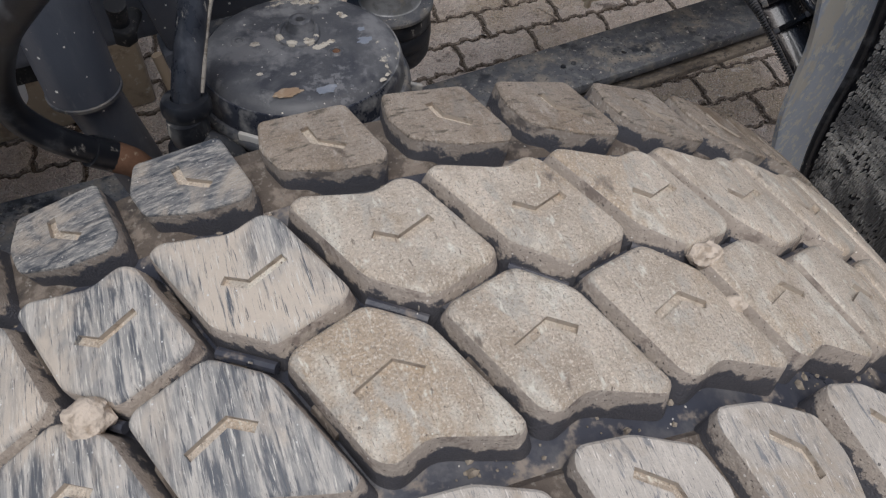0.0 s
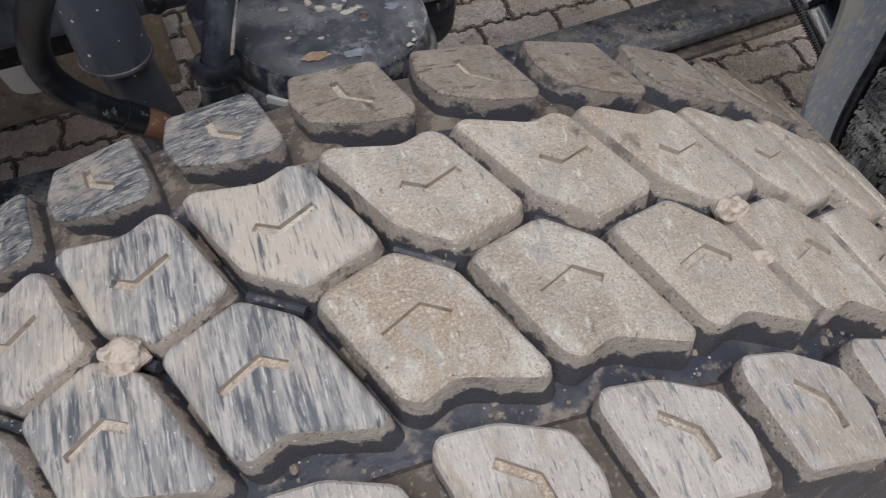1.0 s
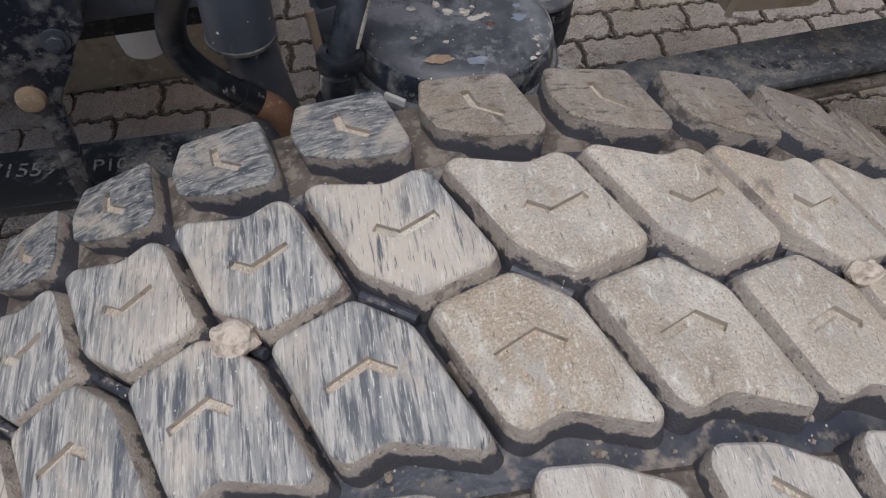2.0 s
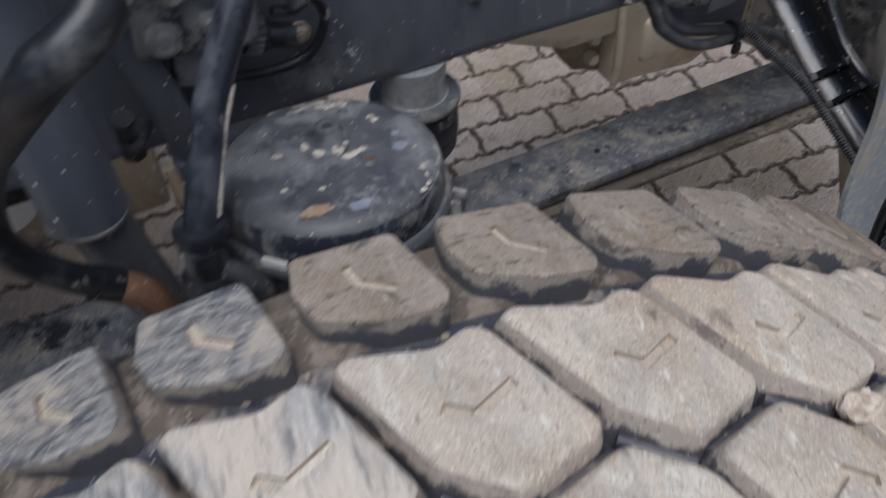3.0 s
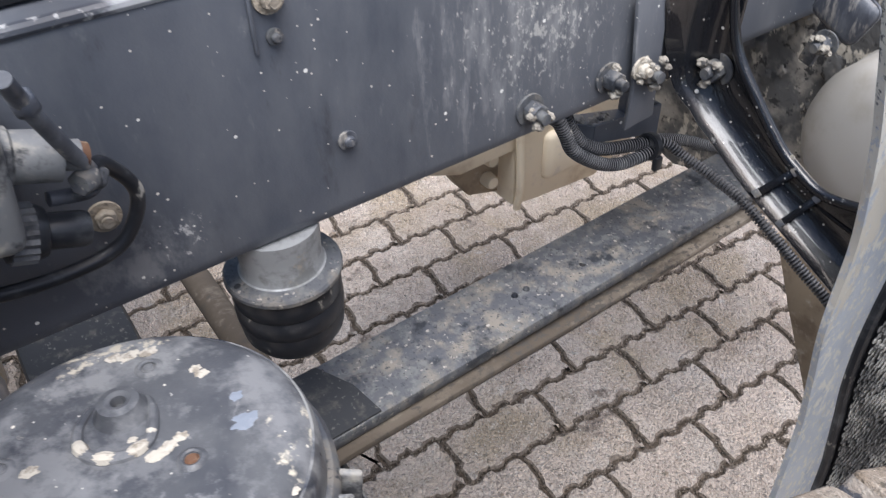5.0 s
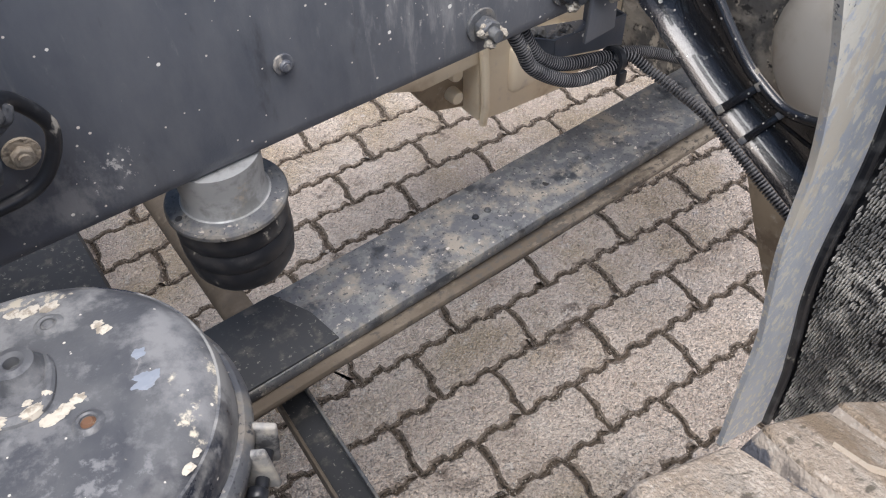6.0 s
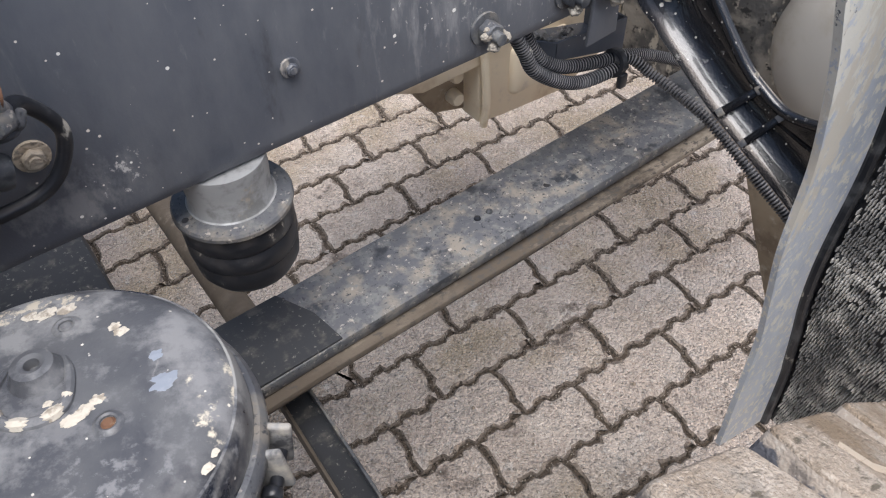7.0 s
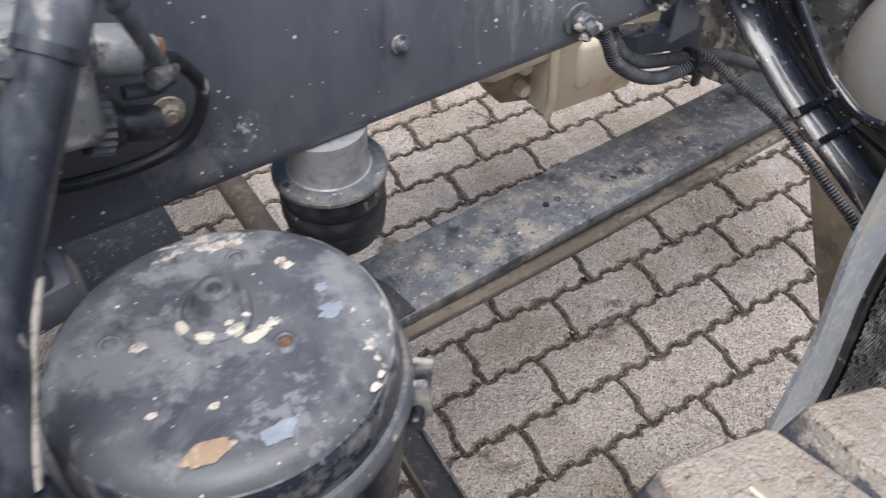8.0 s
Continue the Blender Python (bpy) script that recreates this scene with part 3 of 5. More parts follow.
def hexagon(at, axis, r, h, bm=None, bevel=0.0012):
    own = bmesh.new()
    bmesh.ops.create_cone(own, cap_ends=True, segments=6, radius1=r, radius2=r, depth=h)
    bmesh.ops.bevel(own, geom=own.edges[:], offset=bevel, segments=1, affect="EDGES")
    m = Matrix.Translation(Vector(at) + Vector(axis).normalized() * h / 2) @ Vector((0, 0, 1)).rotation_difference(Vector(axis)).to_matrix().to_4x4()
    bmesh.ops.transform(own, matrix=m, verts=own.verts)
    return join(bm, own)


def lump(at, r, squash=(1, 1, 1), seed=0, rough=0.25, sub=3, bm=None):
    """An uneven pebble or clod."""
    own = bmesh.new()
    bmesh.ops.create_icosphere(own, subdivisions=sub, radius=1)
    for v in own.verts:
        k = 1 + rough * noise.noise(v.co * 1.7 + Vector((seed * 3.1, seed, 0))) + 0.35 * rough * noise.noise(v.co * 5 + Vector((seed, 0, 7)))
        v.co = Vector((v.co.x * squash[0], v.co.y * squash[1], v.co.z * squash[2])) * k * r + Vector(at)
    return join(bm, own)


def round_corners(outline, r, segs=3):
    out, n = [], len(outline)
    for i in range(n):
        a, b, c = (Vector(outline[(i + d) % n]) for d in (-1, 0, 1))
        k = min(r, 0.45 * (a - b).length, 0.45 * (c - b).length)
        p, q = b + (a - b).normalized() * k, b + (c - b).normalized() * k
        for s in range(segs + 1):
            t = s / segs
            out.append(tuple((1 - t) ** 2 * p + 2 * t * (1 - t) * b + t * t * q))
    return out

# ---------------------------------------------------------------- ground
def sheet(name, pts, material, label, category):
    me = bpy.data.meshes.new(name)
    me.from_pydata(pts, [], [tuple(range(len(pts)))])
    me.materials.append(material)
    return tagged(new(name, me), label, category, kind="structure")


ground = sheet("ground", [(-300, -300, -0.0075), (300, -300, -0.0075), (300, 300, -0.0075), (-300, 300, -0.0075)], M_SOIL,
               "dark sandy soil under and between the pavers", "ground")

# ---------------------------------------------------------------- tyre
TYRE_R, ARC, GROOVE = 0.5525, 0.5453, 0.0235
TYRE = pose(-0.3641, -0.8620, 0.5268, 1.381, 0, -0.989)
PITCH = 0.1452
tyre = thing("tyre", (0, 0, 0), "black off-road truck tyre with dusty chunky tread blocks", "tyre", base=TYRE)


def crown(w):
    return 0.0134 * (w / 0.16) ** 2


def on_tyre(s, w, h):
    r, a = TYRE_R + h - crown(w), s / ARC
    return Vector((r * math.sin(a), w, r * math.cos(a)))


def dist_seg(p, a, b):
    p, a, b = Vector(p), Vector(a), Vector(b)
    t = max(0.0, min(1.0, (p - a).dot(b - a) / (b - a).length_squared))
    return (p - a - t * (b - a)).length


def tread_block(name, outline, marks, corner, material, side, flare, bevel):
    """One rubber block with bevelled top and an engraved bent mark; outline and marks in metres along and across the tread."""
    own = bmesh.new()
    flat = round_corners(outline, corner)
    cs, cw = (sum(p[i] for p in flat) / len(flat) for i in (0, 1))
    top = [own.verts.new((s, w, 0)) for s, w in flat]
    low = [own.verts.new((cs + (s - cs) * flare, cw + (w - cw) * (flare + 0.02), -GROOVE - 0.003)) for s, w in flat]
    face = own.faces.new(top)
    own.faces.new(low[::-1])
    n = len(flat)
    for i in range(n):
        own.faces.new((low[i], low[(i + 1) % n], top[(i + 1) % n], top[i]))
    bmesh.ops.recalc_face_normals(own, faces=own.faces)
    bmesh.ops.bevel(own, geom=face.edges[:], offset=bevel, segments=3, affect="EDGES", profile=0.55)
    me = bpy.data.meshes.new(name)
    own.to_mesh(me)
    own.free()
    body = new("shape", me)
    cutter = bpy.data.meshes.new("cutter")
    cut = bmesh.new()
    p, q, r = (Vector(m) for m in marks)
    u, v = (q - p).normalized(), (r - q).normalized()
    nu, nv = Vector((-u.y, u.x)), Vector((-v.y, v.x))
    mid = (nu + nv) / (1 + nu.dot(nv))
    g = 0.0027
    groove = [p + nu * g, q + mid * g, r + nv * g, r - nv * g, q - mid * g, p - nu * g]
    prism(groove, lambda x, y, d: Vector((x, y, -0.0034 + d)), 0.008, 0.0, cut)
    bmesh.ops.recalc_face_normals(cut, faces=cut.faces)
    cut.to_mesh(cutter)
    cut.free()
    tool = new("tool", cutter)
    mod = body.modifiers.new("cut", "BOOLEAN")
    mod.operation, mod.object, mod.solver = "DIFFERENCE", tool, "EXACT"
    done = bpy.data.meshes.new_from_object(body.evaluated_get(bpy.context.evaluated_depsgraph_get()))
    for ob in (body, tool):
        bpy.data.objects.remove(ob)
    out = bmesh.new()
    out.from_mesh(done)
    bmesh.ops.triangulate(out, faces=[f for f in out.faces if len(f.verts) > 4])
    kinds = []
    for f in out.faces:
        c = f.calc_center_median()
        near = min(dist_seg((c.x, c.y), p, q) for p, q in zip(marks, marks[1:]))
        inside = near < 0.0047 and -0.0042 < c.z < -0.0001 and (c.z < -0.003 or near > 0.001)
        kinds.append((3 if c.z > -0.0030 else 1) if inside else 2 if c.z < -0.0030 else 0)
    for v in out.verts:
        v.co = on_tyre(v.co.x, v.co.y, v.co.z)
    for f, kind in zip(out.faces, kinds):
        f.smooth = True
        f.material_index = kind
    for e in out.edges:
        if len(e.link_faces) == 2 and e.calc_face_angle(0) > 0.5:
            e.smooth = False
    done.clear_geometry()
    done.materials.clear()
    done.materials.append(material)
    done.materials.append(M_DUSTY)
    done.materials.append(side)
    done.materials.append(M_BAND)
    out.to_mesh(done)
    out.free()
    done.name = name
    return done


def turned(pts, shift, drop):
    return [(-s + shift, -w - drop) for s, w in pts]


SHOULDER = [(0.0345, 0.1545), (0.0895, 0.1523), (0.1030, 0.1010), (0.0982, 0.0925), (0.0700, 0.0945), (0.0395, 0.1070), (0.0315, 0.1290)]
SHOULDER_MARK = [(0.0605, 0.1368), (0.0638, 0.1229), (0.0802, 0.1115)]
CENTRE = [(-0.0400, 0.0775), (-0.0330, 0.0826), (0.0049, 0.0713), (0.0225, 0.0785), (0.0312, 0.0735), (0.0563, 0.0150), (0.0520, 0.0092), (0.0140, -0.0030), (-0.0130, 0.0170)]
CENTRE_MARK = [(-0.0028, 0.0411), (0.0097, 0.0333), (0.0303, 0.0431)]
ROWS = [(SHOULDER, SHOULDER_MARK, 0.0045), (CENTRE, CENTRE_MARK, 0.0055),
        (turned(CENTRE, -0.0043, 0.0015), turned(CENTRE_MARK, -0.0043, 0.0015), 0.0055), (turned(SHOULDER, 0.0720, 0.003), turned(SHOULDER_MARK, 0.0745, 0.0032), 0.0045)]
SCRUBBED = [range(-9, -1), range(-9, 0), range(-9, 0), range(-9, 9)]
for row, ((outline, mark, corner), worn) in enumerate(zip(ROWS, SCRUBBED)):
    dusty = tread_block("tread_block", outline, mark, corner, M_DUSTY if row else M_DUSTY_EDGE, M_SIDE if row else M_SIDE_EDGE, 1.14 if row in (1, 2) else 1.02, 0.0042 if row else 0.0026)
    bare = dusty.copy()
    bare.materials[0] = (M_SCRUB_EDGE, M_SCRUB, M_SCRUB, M_SCRUB_PALE)[row]
    for k in range(-21, 22):
        ob = new("tread_block", bare if k in worn else dusty)
        ob.parent = tyre
        ob.matrix_basis = Matrix.Rotation(k * PITCH, 4, "Y")

r0 = TYRE_R - GROOVE
half = [(0.0, r0), (0.05, r0 - crown(0.05)), (0.10, r0 - crown(0.10)), (0.146, r0 - crown(0.146)), (0.156, r0 - 0.02), (0.166, 0.46), (0.178, 0.40),
        (0.172, 0.34), (0.15, 0.30), (0.125, 0.285)]
profile = [(r, -w) for w, r in half[::-1]] + [(r, w) for w, r in half[1:]] + [(0.30, 0.11), (0.36, 0.13), (0.45, 0.13), (0.48, 0.0), (0.45, -0.13), (0.36, -0.13), (0.30, -0.11), (0.285, -0.125)]
part("carcass", lathe(profile, (0, 0, 0), (0, 1, 0), 120), M_RUBBER, tyre, "dark rubber tyre body with dusty grooves")

for side in (-1, 1):
    rib = [(TYRE_R - 0.0185 - crown(w), side * w) for w in (0.108, 0.118, 0.130, 0.142, 0.149)]
    ring = [(TYRE_R - 0.029, side * 0.097), (TYRE_R - 0.0240, side * 0.101)] + rib + [(TYRE_R - 0.040, side * 0.157), (TYRE_R - 0.048, side * 0.12)]
    part("shoulder_rib", lathe(ring, (0, 0, 0), (0, 1, 0), 120), M_SADDLE, tyre, "dusty raised rubber between shoulder blocks")

rnd = random.Random(21)
for k in range(-7, 8):
    for s, w in ((0.006, -0.004), (-0.040, 0.004), (0.030, 0.010), (-0.020, -0.002)):
        s += k * PITCH * ARC + rnd.uniform(-0.006, 0.006)
        lean = Vector((rnd.uniform(-0.002, 0.002), rnd.uniform(-0.002, 0.002), 0.0))
        part("spew_hair", sweep([on_tyre(s, w, -GROOVE), on_tyre(s, w, -0.012) + lean, on_tyre(s, w, -0.0085) + 2 * lean], 0.0005, 5), M_CREAM, tyre)
for k in range(-9, 10):
    for p, q in (((0.0205, -0.0085), (0.0585, 0.0035)), ((-0.0157, 0.0093), (0.0114, -0.0108))):
        s0 = k * PITCH * ARC
        part("tie_bar", sweep([on_tyre(s0 + p[0] + (q[0] - p[0]) * u, p[1] + (q[1] - p[1]) * u, -0.0135) for u in (0.0, 0.5, 1.0)], 0.0032, 8), M_RUBBER, tyre)
for k in range(-9, 10):
    for row, (u0, u1) in ((0, (0.30, 0.62)), (1, (0.42, 0.72))):
        top, foot = Vector((0.0312 - 0.0040, 0.0735)), Vector((0.0563 - 0.0040, 0.0150))
        ends = [top.lerp(foot, u) + Vector((0.0050, 0.0020)) for u in (u0, (u0 + u1) / 2, u1)]
        if row:
            ends = [Vector((-e.x - 0.0043, -e.y - 0.0015)) for e in ends]
        part("bridge", sweep([on_tyre(e.x + k * PITCH * ARC, e.y, -0.0175) for e in ends], 0.0037, 8), M_SADDLE, tyre)

STONES = [(0.1786, -0.0092, 0.0086), (-0.1593, -0.0041, 0.011), (0.1783, -0.0438, 0.006)]
for i, (s, w, r) in enumerate(STONES):
    st = thing("pebble", on_tyre(s, w, -0.010), "pale pebble wedged in the tyre tread", "pebble", "pebbles in the tread", base=TYRE)
    part("pebble_body", lump(on_tyre(s, w, -0.0025), r, (1.1, 0.95, 0.9), i + 3, 0.35), M_STONE, st)


def crumb(c, r, rnd, verts, faces):
    k = len(verts)
    verts += [c + Vector(d) * r * rnd.uniform(0.6, 1.3) for d in ((1, 0, 0), (0.3, 0.9, 0), (-0.8, 0.6, 0), (-0.8, -0.6, 0), (0.3, -0.9, 0), (0.3, 0.2, 0.7), (-0.4, -0.1, 0.75), (0, 0, -0.8))]
    faces += [(k, k + 1, k + 5), (k + 1, k + 2, k + 6, k + 5), (k + 2, k + 3, k + 6), (k + 3, k + 4, k + 6), (k + 4, k, k + 5, k + 6)]


rnd = random.Random(77)
vs, fs = [], []
for i in range(2600):
    s, w = rnd.uniform(-0.42, 0.42), rnd.uniform(-0.15, 0.15)
    if noise.noise(Vector((s * 22, w * 22, 2.0))) > -0.1:
        crumb(on_tyre(s, w, -GROOVE), min(0.0032, 0.0006 + rnd.expovariate(1100)), rnd, vs, fs)
me = bpy.data.meshes.new("groove_soil")
me.from_pydata(vs, [], fs)
me.materials.append(M_MUD)
ob = new("groove_soil", me)
ob.parent = tyre
tagged(ob, "dry soil crumbs in the tread grooves", kind="stuff")

# ---------------------------------------------------------------- chassis rail
rail = thing("chassis_rail", (0, 0, 0.822), "dark grey painted steel truck chassis rail with dust stains", "chassis rail")
section = [(0.075, 0.822), (0.010, 0.822), (0.004, 0.8245), (0.001, 0.830), (0.0, 0.838), (0.0, 1.050), (0.001, 1.058), (0.004, 1.0635), (0.010, 1.066), (0.075, 1.066),
           (0.075, 1.058), (0.012, 1.058), (0.008, 1.052), (0.008, 0.836), (0.012, 0.830), (0.075, 0.830)]
part("channel", prism(section, lambda b, z, d: Vector((-1.7 + d, b, z)), 3.0), M_PAINT, rail)


def stud(parent, at, axis, r, h, material=M_PAINT, label="", mud=0.0, seed=0):
    bm = lathe([(0, 0), (r * 1.45, 0), (r * 1.5, 0.0015), (r * 1.45, 0.003), (0, 0.003)], at, axis, 20)
    hexagon(Vector(at) + Vector(axis) * 0.003, axis, r, h * 0.55, bm)
    rod(Vector(at) + Vector(axis) * h * 0.5, Vector(at) + Vector(axis) * h, r * 0.55, r * 0.5, 12, bm)
    ob = part("bolt", bm, material, parent, label)
    if mud:
        rnd = random.Random(seed)
        clods = bmesh.new()
        for i in range(7):
            a = rnd.uniform(0, 6.28)
            side = Vector(axis).orthogonal().normalized()
            side.rotate(Matrix.Rotation(a, 3, Vector(axis)))
            lump(Vector(at) + side * r * rnd.uniform(0.5, 1.4) + Vector(axis) * h * rnd.uniform(0.1, 0.8), mud * rnd.uniform(0.4, 0.85), (1, 1, 0.8), seed + i, 0.4, 3, clods)
        part("mud_clod", clods, M_CLOD, ob, "dried grey mud")
    return ob


OUT = Vector((0, -1, 0))
stud(rail, (-0.106, 0, 0.902), OUT, 0.0062, 0.009, M_SLEEVE, "small dusty bolt")
stud(rail, (-0.156, 0, 1.043), OUT, 0.0085, 0.014, M_MUD, "mud-caked bolt")
stud(rail, (-0.156, 0, 1.013), OUT, 0.0045, 0.008, M_STEEL)
stud(rail, (-0.313, 0, 0.915), OUT, 0.0088, 0.012, M_MUD, "pale dusty bolt")
stud(rail, (0.103, 0, 0.858), OUT, 0.012, 0.028, M_STEEL, "mud-caked stud bolt", 0.008, 4)
stud(rail, (0.213, 0, 0.858), OUT, 0.012, 0.028, M_STEEL, "mud-caked stud bolt", 0.008, 14)
stud(rail, (0.262, -0.006, 0.855), OUT, 0.013, 0.028, M_STEEL, "mud-caked stud bolt", 0.009, 24)
part("splice_plate", box((0.335, -0.003, 0.925), (0.17, 0.006, 0.198), bevel=0.002), M_PAINT, rail)
part("seam_plate", box((-0.172, -0.0015, 1.03), (0.003, 0.003, 0.055), bevel=0.0008), M_PAINT, rail)
sub = thing("subframe_beam", (-0.9, 0.06, 1.066), "dark painted steel subframe beam lying on the chassis rail", "steel beam")
part("beam_body", box((-0.95, 0.075, 1.126), (1.7, 0.09, 0.119), bevel=0.008), M_BLACK, sub)

part("worn_edge", sweep([(-1.6, 0.0030, 1.0632), (-0.9, 0.0030, 1.0632), (-0.12, 0.0030, 1.0632)], 0.0052, 10), M_WEAR, rail, "pale worn top edge of the rail")
# Unseen panel and mount, added overhead to shade the left end of the chassis.
cab = thing("unseen_cab_shade", (-1.5, 0.9, 1.43), "unseen dark panel added overhead to shade the chassis", "cab")
part("shade_panel", box((-1.55, 0.95, 1.46), (1.8, 2.5, 0.05), bevel=0.01), M_DARK, cab)
part("shade_mount", box((-1.35, 0.06, 1.31), (0.10, 0.07, 0.252), bevel=0.006), M_DARK, cab)

# ---------------------------------------------------------------- leaf spring
spring = thing("leaf_spring", (-0.2, 0, 0.52), "dark steel leaf spring under the chassis rail, dusty edges", "leaf spring", base=TRUCK @ Matrix.Rotation(radians(1.574), 4, "Z"))


def leaf_top(a):
    return 0.5706 - 0.0065 * a + 0.072 * max(0.0, -0.30 - a) ** 1.4


def leaf(a0, a1, drop, thick, b0, b1, material, label="", rise=0.0):
    n = 24
    pts = [a0 + (a1 - a0) * i / n for i in range(n + 1)]

    def down(a):
        return drop - rise * max(0.0, min(1.0, (0.14 - a) / 0.28))

    out = [(a, leaf_top(a) - down(a)) for a in pts] + [(a, leaf_top(a) - down(a) - thick) for a in pts[::-1]]
    return part("leaf", prism(out, lambda a, z, d: Vector((a, b0 + d, z)), b1 - b0, 0.003), material, spring, label)


leaf(-1.05, 0.78, 0.0, 0.019, -0.0364, 0.0682, M_STEEL, "upper steel leaf, worn dark on top")
leaf(-0.60, 0.66, 0.030, 0.012, -0.0490, 0.0662, M_SILT, "lower leaf covered in pale brown dust", 0.010)
part("clamp_plate", prism([(-0.42, -0.0345), (-0.122, -0.0345), (-0.128, 0.016), (-0.150, 0.0663), (-0.42, 0.0663)], lambda a, b, d: Vector((a, b, leaf_top(a) - 0.0015 + d)), 0.004, 0.0015),
     M_DARK, spring, "blackened clamp plate")
for a in (0.115, 0.135):
    part("rivet", lathe([(0, 0.0), (0.005, 0), (0.004, 0.002), (0, 0.003)], (a, 0.016, leaf_top(a)), sides=12), M_HOSE, spring)


def lettering(text, at, size, rot, parent, material, label):
    cu = bpy.data.curves.new("lettering", "FONT")
    cu.body, cu.size, cu.extrude = text, size, 0.0004
    tmp = new("tmp", cu)
    me = bpy.data.meshes.new_from_object(tmp.evaluated_get(bpy.context.evaluated_depsgraph_get()))
    bpy.data.objects.remove(tmp)
    me.materials.clear()
    me.materials.append(material)
    ob = new("lettering", me)
    ob.parent = parent
    ob.matrix_basis = Matrix.Translation(Vector(at) - ORIGIN[parent]) @ pose(0, 0, 0, *rot)
    return tagged(ob, label)


lettering("71559", (-0.926, 0.022, leaf_top(-0.926) + 0.0012), 0.034, (0, 5.0, -7), spring, M_LETTER, "faded white stencilled number")
lettering("P103", (-0.797, 0.010, leaf_top(-0.797) + 0.0012), 0.031, (0, 4.4, -5), spring, M_LETTER, "faded white stencilled number")
hanger = thing("spring_hanger", (-0.80, -0.05, 0.62), "black cast spring hanger bracket bolted to the rail", "bracket")
out = [(-1.05, 0.96), (-0.70, 0.96), (-0.712, 0.87), (-0.735, 0.837), (-0.742, 0.82), (-0.764, 0.788), (-0.775, 0.765), (-0.80, 0.757), (-0.83, 0.79), (-0.90, 0.83), (-1.05, 0.83)]
part("plate", prism(round_corners(out, 0.008), lambda a, z, d: Vector((a, -0.068 + d, z)), 0.066, 0.004), M_WALL, hanger)
part("leg", prism([(-0.760, 0.795), (-0.774, 0.765), (-0.787, 0.61), (-0.809, 0.61), (-0.800, 0.757), (-0.79, 0.79)], lambda a, z, d: Vector((a, -0.066 + d, z)), 0.018, 0.003), M_WALL, hanger, "slim dark blue hanger leg")
part("inner_plate", box((-0.83, 0.15, 0.772), (0.46, 0.012, 0.15), bevel=0.003), M_DARK, hanger, "dark plate on the far side of the rail")
part("inner_web", box((-0.95, 0.10, 0.805), (0.06, 0.11, 0.03), bevel=0.003), M_DARK, hanger)
stud(hanger, (-0.746, -0.068, 0.858), OUT, 0.0105, 0.010, M_PAINT, "round dusty bolt head")
part("bush", lathe([(0, 0.009), (0.010, 0.010), (0.0145, 0.008), (0.016, 0.004), (0.0165, 0)], (-0.798, -0.068, 0.788), OUT, 28), M_TAN, hanger, "tan dusty bush end")

# ---------------------------------------------------------------- bump stop
bump = thing("bump_stop", (-0.168, 0.027, 0.675), "black rubber bump stop with pale steel cup under the rail", "bump stop")
c = (-0.175, 0.031)
part("cup", lathe([(0, 0.822), (0.041, 0.822), (0.0405, 0.803), (0.039, 0.782), (0.041, 0.775), (0.046, 0.772), (0, 0.772)], (*c, 0)), M_ZINC, bump, "pale steel cup with brown stains")
part("flange", lathe([(0, 0.774), (0.046, 0.774), (0.0560, 0.7725), (0.0578, 0.770), (0.0578, 0.766), (0.0555, 0.7635), (0, 0.7635)], (*c, 0)), M_STEEL, bump, "grey steel flange")
part("rubber", lathe([(0, 0.764), (0.0520, 0.764), (0.0540, 0.754), (0.0545, 0.743), (0.0520, 0.738), (0.0545, 0.733), (0.0545, 0.719), (0.0520, 0.714), (0.0530, 0.708), (0.0515, 0.694), (0.0455, 0.683), (0.035, 0.678), (0, 0.677)], (*c, 0)), M_HOSE, bump, "black ribbed rubber buffer")

# ---------------------------------------------------------------- brake chamber
C = (-0.3674, -0.270)
LEAN = Matrix.Translation((*C, 0.975)) @ Vector((0, 0, 1)).rotation_difference(Vector((0.0395, 0.0558, 1))).to_matrix().to_4x4() @ Matrix.Translation((-C[0], -C[1], -0.975))
chamber = thing("brake_chamber", (*C, 0.62), "round black air brake chamber with chipped paint and dried mud", "brake chamber", base=TRUCK @ LEAN)
part("top_plate", lathe([(0, 0.9790), (0.03, 0.9789), (0.052, 0.9783), (0.062, 0.9776), (0.070, 0.9766), (0.0750, 0.9754), (0.0785, 0.9736), (0.0815, 0.9712), (0.0838, 0.9684)], (*C, 0), sides=96), M_CHAMBER, chamber, "dusty chipped top plate with worn rim")
part("upper_wall", lathe([(0.0838, 0.9684), (0.0850, 0.9680), (0.0866, 0.9640), (0.0876, 0.9590), (0.0882, 0.9480), (0.0884, 0.9300)], (*C, 0), sides=72), M_WALL, chamber, "glossy dark side wall")
part("clamp_ring", lathe([(0.0884, 0.9455), (0.0912, 0.9450), (0.0938, 0.9415), (0.0944, 0.9375), (0.0938, 0.9335), (0.0912, 0.9300), (0.0884, 0.9295)], (*C, 0), sides=72), M_STEEL, chamber, "pale worn clamp ring")
part("lower_housing", lathe([(0.0884, 0.932), (0.0878, 0.90), (0.085, 0.86), (0.078, 0.82), (0.06, 0.79), (0.035, 0.775), (0.03, 0.60), (0, 0.60)], (*C, 0), sides=64), M_WALL, chamber)
LUG = Vector((-0.2855, -0.3170, 0.926))
for side in (-1, 1):
    ear = LUG + Vector((0.576, 0.818, 0)) * side * 0.0075
    part("clamp_lug", box(ear, (0.017, 0.0042, 0.030), (0, 6 * side, -35.2), 0.0018, 3), M_ALU, chamber, "pale mud-caked clamp lug")
hx = bmesh.new()
